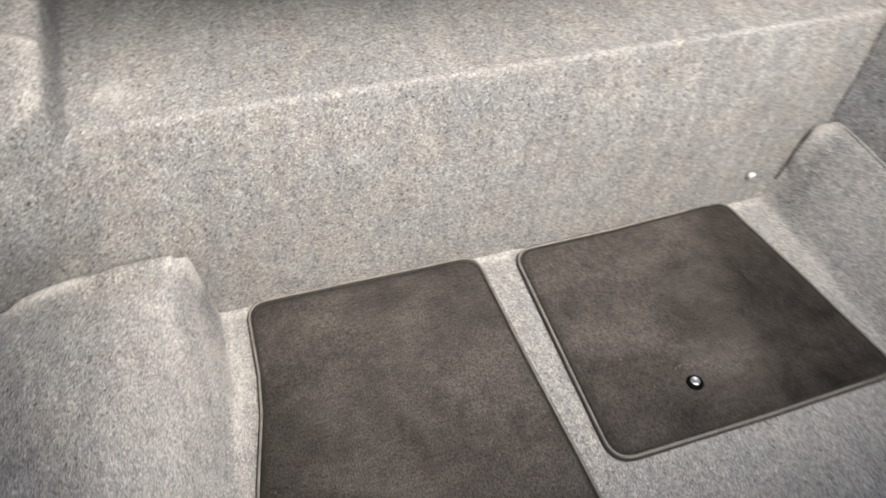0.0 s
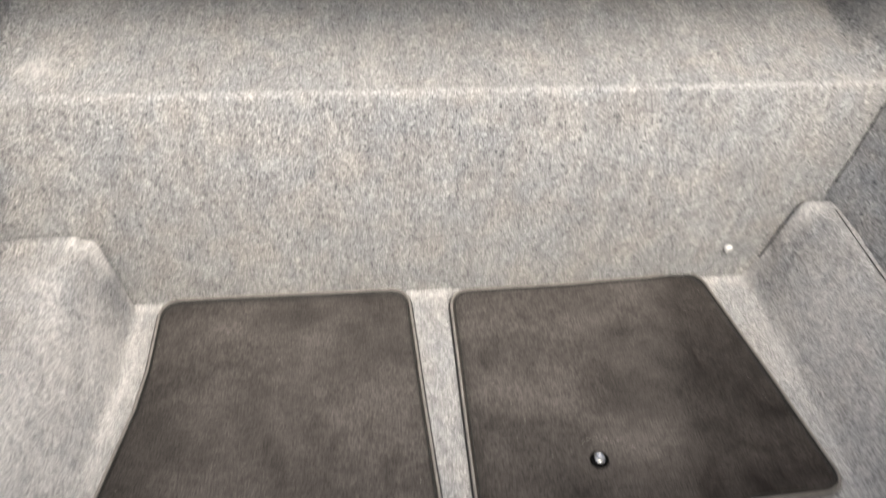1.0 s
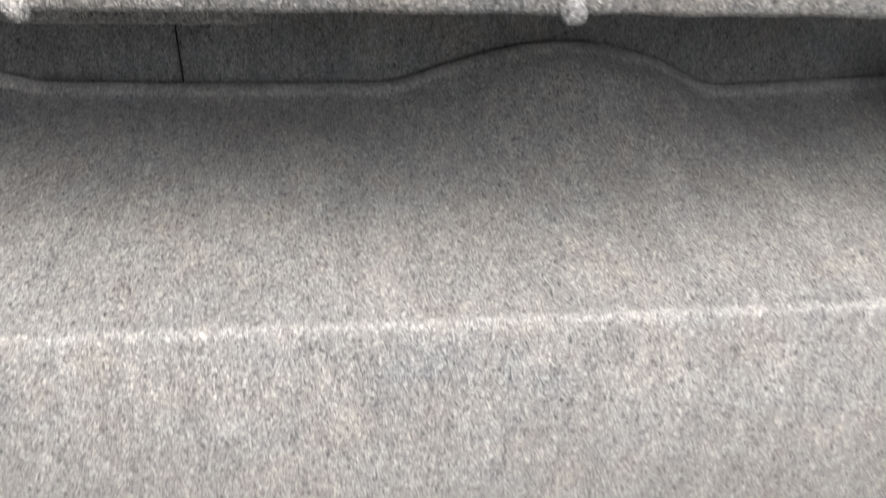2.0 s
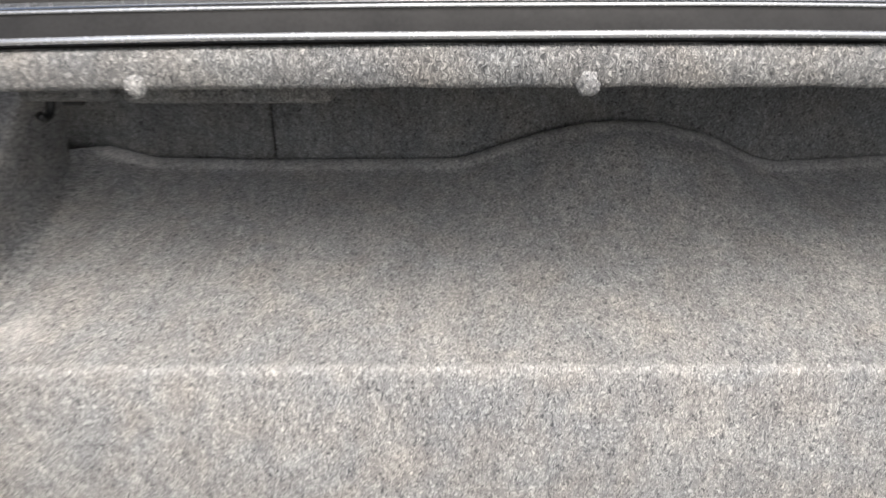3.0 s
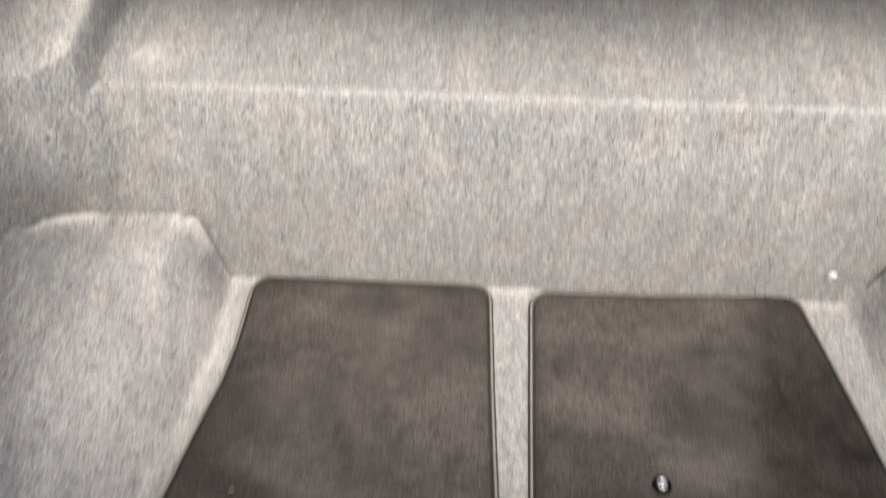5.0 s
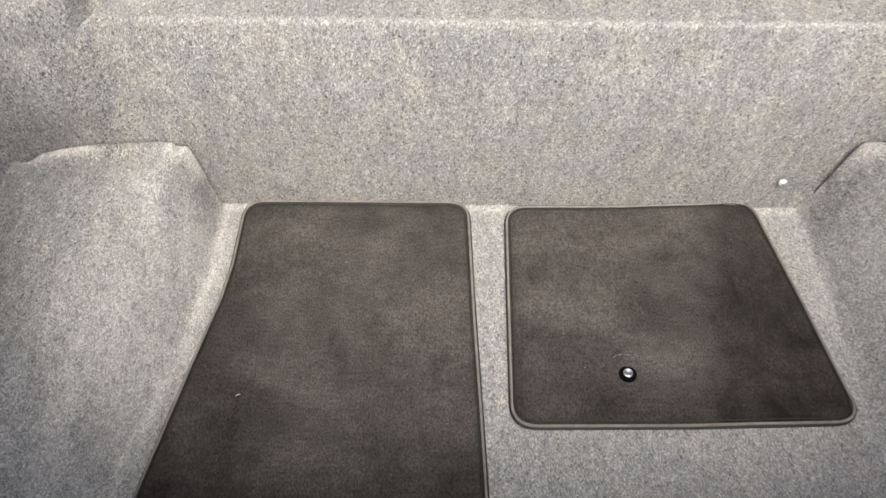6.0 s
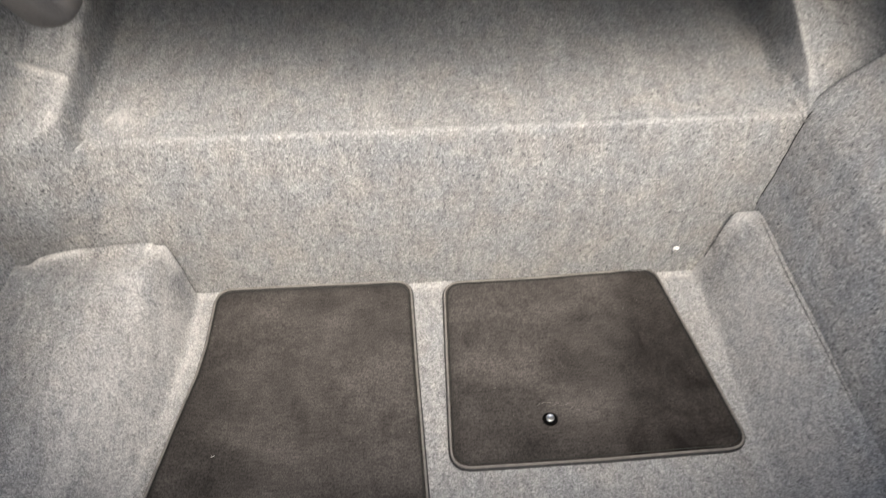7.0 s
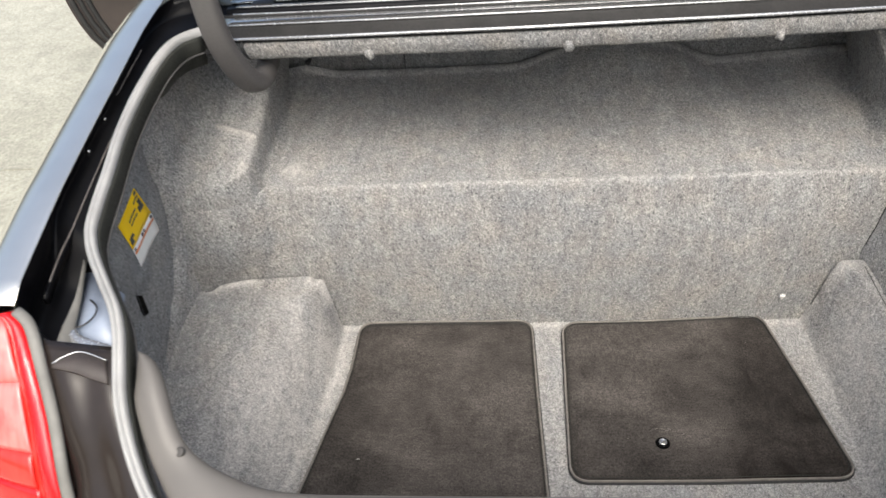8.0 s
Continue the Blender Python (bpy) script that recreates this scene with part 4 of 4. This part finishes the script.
for y, z, r, mat in ((-0.002, 0.7122, 0.0030, GLINT), (0.0235, 0.7285, 0.0017, GLINT), (0.068, 0.7308, 0.0015, GLINT), (0.098, 0.7325, 0.0020, GLINT), (0.118, 0.7275, 0.0013, GLINT)):
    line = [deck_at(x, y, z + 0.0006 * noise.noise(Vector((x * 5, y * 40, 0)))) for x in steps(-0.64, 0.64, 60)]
    body("deck_edge_bead", sweep(line, ring(r, 8)), mat, "grey bead drawn as the sky's glint on the black deck edge")
rows = [[Vector((x, lip_y(x) * 0.5 + 0.15 + f * 0.75, 0.724 + 0.6 * lip_drop(x) + 0.42 * f)) for x in steps(-0.70, 0.70, 24)] for f in steps(0, 1, 14)]
body("rear_window", sheet(rows, 0.005, (0, 0.4, -1)), GLASS_DARK, "dark tinted rear window")
bm = sweep([(x, lip_y(x) * 0.5 + 0.150, 0.728 + 0.6 * lip_drop(x)) for x in steps(-0.66, 0.66, 40)], ring(0.006, 8, 1.4, 0.8))
body("window_moulding", bm, STEEL, "bright window moulding")


# plain roof over the cabin and the rear wheels under it
rows = [[Vector((x, lerp(0.88, 2.30, f), 1.135 + 0.06 * math.sin(math.pi * (0.15 + 0.7 * f)) - 0.10 * (x / 0.70) ** 4)) for x in steps(-0.70, 0.70, 24)] for f in steps(0, 1, 12)]
body("roof", sheet(rows, 0.02, (0, 0, -1)), BODY_BLACK, "glossy black roof")
rows = [[Vector((x, 2.31, z)) for x in steps(-0.75, 0.75, 8)] for z in steps(-0.18, 1.15, 8)]
body("cabin_closure", sheet(rows, 0.02, (0, 1, 0)), DOOR_TRIM)
for s in (-1, 1):
    turn = Matrix.Translation((s * 0.80, 0.28, GROUND + 0.305)) @ pose(0, 0, 0, 0, 90, 0)
    wheel = body("wheel", lathe([(0.05, -0.09), (0.20, -0.085), (0.205, 0.085), (0.05, 0.09)], turn, 28), STEEL, "steel rear wheel")
    body("tyre", lathe([(0.205, -0.085), (0.26, -0.10), (0.295, -0.09), (0.305, -0.06), (0.305, 0.06), (0.295, 0.09), (0.26, 0.10), (0.205, 0.085)], turn, 32), RUBBER_DARK, "black tyre", wheel).parent = wheel


# gooseneck hinge arms
def hinge(s):
    path = spline([(-0.621, -0.045, 1.00), (-0.619, -0.052, 0.86), (-0.616, -0.050, 0.755), (-0.608, -0.026, 0.680), (-0.597, 0.020, 0.620), (-0.591, 0.070, 0.611), (-0.590, 0.120, 0.628), (-0.590, 0.150, 0.67), (-0.592, 0.155, 0.72)], 48)
    path = [Vector((s * -p.x, p.y, p.z)) for p in path]
    sec = [(0.0215 * math.copysign(abs(math.cos(a)) ** 0.6, math.cos(a)), 0.018 * math.copysign(abs(math.sin(a)) ** 0.6, math.sin(a))) for a in [2 * math.pi * k / 16 for k in range(16)]]
    return body("hinge_arm", sweep(path, sec, up=(0, 1, 0.3)), ARM, "grey gooseneck hinge arm")


hinge(-1), hinge(1)

# raised lid, above and in front of the opening
rows = []
for x in steps(-0.77, 0.77, 24):
    rows.append([Vector((x, 0.13 - 0.03 * (1 - (x / 0.77) ** 2) + 0.10 * f + 0.03 * math.sin(math.pi * f), 0.745 + 1.03 * f)) for f in steps(0, 1, 18)])
lid = body("trunk_lid", sheet(rows, 0.045, (0, 1, 0)), BODY_BLACK, "raised glossy black trunk lid")
rows = [[v + Vector((0, -0.004, 0)) for v in r[2:-2]] for r in rows[2:-2]]
body("lid_liner", sheet(rows, 0.003, (0, -1, 0)), CARPET_DARK, "shade-darkened felt lid liner", lid).parent = lid

# rear door standing open
hingeline, edge = Vector((-0.97, 2.30, 0)), Vector((-1.83, 1.80, 0))
along = (edge - hingeline).normalized()
out = Vector((along.y, -along.x, 0))
rows = []
for f in steps(0, 1, 20):
    p = hingeline.lerp(edge, f)
    rows.append([p + out * 0.03 * math.sin(math.pi * (z + 0.1) / 0.9) + along * (0.145 * f * (1 - math.exp(-(z + 0.1) / 0.13))) + Vector((0, 0, z)) for z in steps(-0.10, 0.72, 14)])
door = body("rear_door", sheet(rows, 0.05, -out), DOOR_TRIM, "dark brown trimmed rear door standing open")
for k in range(3):
    line = [r + Vector((0, 0, 0)) - along * (0.02 + 0.03 * k) - out * 0.052 for r in rows[-1]]
    body("door_seal", sweep(line, ring(0.012, 8), up=(1, 0.3, 0)), RUBBER_DARK, "", door).parent = door

# ---- warning label on the left panel ----
label_thing = thing("warning_label", (-0.768, -0.24, 0.490), "yellow and white warning label stuck on the side panel", "label")
base = Vector(label_thing.location)


def on_panel(u, v, lift=0.0):
    """Place on the label: u along its width to the front, v down."""
    y = lerp(lerp(-0.281, -0.173, u), lerp(-0.256, -0.127, u), v)
    z = lerp(lerp(0.515, 0.520, u), lerp(0.405, 0.390, u), v)
    return Vector((left_place(y, z).x + 0.0015 + lift, y, z)) - base


def patch(name, u0, u1, v0, v1, lift, mat, label=""):
    rows = [[on_panel(lerp(u0, u1, a), lerp(v0, v1, b), lift) for a in steps(0, 1, 7)] for b in steps(0, 1, 7)]
    return part(name, sheet(rows, 0.0004, (-1, 0, 0)), mat, label_thing, label)


patch("yellow_panel", 0, 1, 0, 0.56, 0, YELLOW, "yellow printed panel")
patch("white_panel", 0, 1, 0.56, 1, 0, WHITE, "white printed panel")
patch("orange_stripe", 0.02, 0.98, 0.655, 0.70, 0.0006, ORANGE)
for u0, u1, v0, v1 in ((0.86, 0.97, 0.02, 0.07), (0.70, 0.95, 0.10, 0.13), (0.74, 0.94, 0.24, 0.34), (0.84, 0.94, 0.16, 0.24), (0.06, 0.24, 0.36, 0.42), (0.04, 0.16, 0.42, 0.50), (0.30, 0.68, 0.18, 0.21), (0.30, 0.66, 0.26, 0.285),
                       (0.04, 0.10, 0.585, 0.645), (0.42, 0.50, 0.575, 0.64), (0.53, 0.58, 0.575, 0.64), (0.90, 0.97, 0.575, 0.63)):
    patch("print_bar", u0, u1, v0, v1, 0.0006, INK)


# ---- floor mats ----
def rounded(corners, n=10):
    """Outline with rounded corners from (x, y, radius)."""
    out, k = [], len(corners)
    for i, (x, y, r) in enumerate(corners):
        p = Vector((x, y, 0))
        a, b = Vector((*corners[i - 1][:2], 0)) - p, Vector((*corners[(i + 1) % k][:2], 0)) - p
        if r == 0:
            out.append(p)
            continue
        a, b = p + a.normalized() * r, p + b.normalized() * r
        for j in range(n + 1):
            f = j / n
            out.append((1 - f) ** 2 * a + 2 * f * (1 - f) * p + f * f * b)
    dense = []
    for a, b in zip(out, out[1:] + out[:1]):
        m = max(1, int((b - a).length / 0.012))
        dense += [a.lerp(b, j / m) for j in range(m)]
    return dense


def mat_lift(x, y, seed):
    return 0.0022 + 0.0022 * noise.noise(Vector((x * 5, y * 5, seed)))


def floor_mat(corners, seed, label, soil):
    outline = rounded(corners)
    cx, cy = sum(p.x for p in outline) / len(outline), sum(p.y for p in outline) / len(outline)
    mat = thing("floor_mat", (cx, cy, 0.0), label, "floor mat", group="floor mats")
    bm = bmesh.new()
    lay = bm.verts.layers.float.new("wear_and_light")
    rings = []
    for f in [1, 0.974, 0.962, 0.93, 0.86, 0.8, 0.72, 0.65, 0.57, 0.5, 0.42, 0.35, 0.27, 0.2, 0.08]:
        dip = 0.0035 if f > 0.97 else 0.0
        rings.append([bm.verts.new((lerp(cx, p.x, f) - cx, lerp(cy, p.y, f) - cy, 0.0066 - dip + mat_lift(lerp(cx, p.x, f), lerp(cy, p.y, f), seed))) for p in outline])
    for v in bm.verts:
        v[lay] = min(1, max(0, soil(v.co.x + cx, v.co.y + cy)))
    n = len(outline)
    for a, b in zip(rings, rings[1:]):
        for i in range(n):
            bm.faces.new((a[i], a[(i + 1) % n], b[(i + 1) % n], b[i]))
    bm.faces.new(rings[-1])
    low = [bm.verts.new((v.co.x, v.co.y, 0.001)) for v in rings[0]]
    for i in range(n):
        bm.faces.new((rings[0][i], rings[0][(i + 1) % n], low[(i + 1) % n], low[i]))
    bm.faces.new(low)
    part("velour_top", bm, VELOUR, mat, "dark brown-grey velour pile, brushed in patches")
    path = [Vector((p.x - cx, p.y - cy, 0.0052 + mat_lift(p.x, p.y, seed))) for p in outline]
    part("binding", sweep(path, ring(0.0021, 10, 1.0, 1.1), True), BINDING, mat, "grey-brown serged binding")
    # black edge sticks out past the binding to paint the mat's shadow
    under = [Vector((p.x, p.y, 0.0030)) for p in path]
    part("backing", sweep(under, [(-0.0042, -0.002), (-0.0042, 0.0010), (0.0042, 0.0010), (0.0042, -0.002)], True), RUBBER_DARK, mat, "black rubber edge widened to draw the mat's shadow")
    inset = [Vector(((p.x - cx) * 0.977, (p.y - cy) * 0.972, 0.0074 + mat_lift(p.x, p.y, seed))) for p in outline]
    part("stitch_line", sweep(inset, ring(0.0008, 6), True), FLANGE, mat, "thin dark line inside the binding")
    return mat


mat_a = floor_mat([(-0.479, -0.001, 0.036), (-0.481, -0.14, 0), (-0.488, -0.21, 0), (-0.509, -0.315, 0), (-0.543, -0.500, 0), (-0.572, -0.68, 0.05), (-0.060, -0.68, 0.05), (-0.069, -0.42, 0), (-0.077, -0.22, 0), (-0.083, -0.001, 0.036)],
                  1.0, "long dark brown-grey velour floor mat on the felt floor",
                  lambda x, y: 0.55 * ease((-0.42 - y) / 0.15) + 0.45 * ease((y + 0.09) / 0.08) * ease((x + 0.34) / 0.15) + 0.3 * ease((-0.36 - x) / 0.1))
mat_b = floor_mat([(-0.014, -0.010, 0.038), (-0.019, -0.20, 0), (-0.024, -0.427, 0.038), (0.24, -0.424, 0), (0.494, -0.416, 0.042), (0.463, -0.22, 0), (0.426, 0.009, 0.037), (0.33, -0.002, 0), (0.2, -0.007, 0)],
                  4.0, "short dark velour floor mat with a steel-studded grommet",
                  lambda x, y: 0.9 * ease((x - 0.28 - 0.15 * (y + 0.2)) / 0.08) + 0.5 * ease((-0.32 - y) / 0.06) + 0.35 * math.exp(-(((x - 0.19) / 0.06) ** 2 + ((y + 0.2) / 0.05) ** 2)))
at = Vector((0.156, -0.343, 0.0)) - Vector(mat_b.location)
grommet = part("grommet", lathe([(0.006, 0.004), (0.0120, 0.008), (0.0138, 0.0098), (0.0128, 0.0112), (0.0104, 0.0108), (0.0095, 0.010), (0.006, 0.009)], Matrix.Translation(at), 24), VOID, mat_b, "black grommet ring")
part("stud", lathe([(0.0076, 0.006), (0.0080, 0.0120), (0.0070, 0.0150), (0.0052, 0.0142), (0.0005, 0.0132)], Matrix.Translation(at + Vector((0, 0.001, 0))), 20), STEEL, grommet, "bright steel stud")

# loose pale threads beside the grommet and on the long mat
for k, (x, y, a) in enumerate(((0.140, -0.312, 40), (0.149, -0.309, 15), (0.160, -0.310, -20), (0.168, -0.314, 20), (0.174, -0.311, -40), (0.181, -0.317, -15), (0.190, -0.315, 30), (0.199, -0.322, 25), (0.208, -0.328, -30), (-0.431, -0.382, 30))):
    path = [Vector((0.0035 * u * math.cos(radians(a)), 0.0035 * u * math.sin(radians(a)) + 0.0005 * math.sin(3 * u + k), 0.0002 * k)) for u in steps(-1, 1, 6)]
    lint = part("lint", sweep(path, ring(0.00035, 5)), BINDING if y > -0.35 else PALE)
    lint.location = (x, y, 0.0096)
    tagged(lint, "short pale thread lying on the dark mat", "lint", group="lint on the mats")

# white pin in the bulkhead felt
bm = lathe([(0.0005, -0.004), (0.0060, -0.003), (0.0078, 0.000), (0.0062, 0.0034), (0.0005, 0.0046)], Matrix.Identity(4), 14)
bm.normal_update()
for v in bm.verts:
    v.co += v.normal * 0.0035 * noise.noise(v.co * 260 + Vector((2, 5, 1)))
    v.co.x *= 0.72
bm.transform(pose(0.459, -0.003, 0.071, 90, 0, 0) @ pose(0, 0, 0, 0, 0, -30))
pin = part("push_pin", bm, PALE)
tagged(pin, "small chipped white plastic push pin stuck in the felt wall", "push pin")
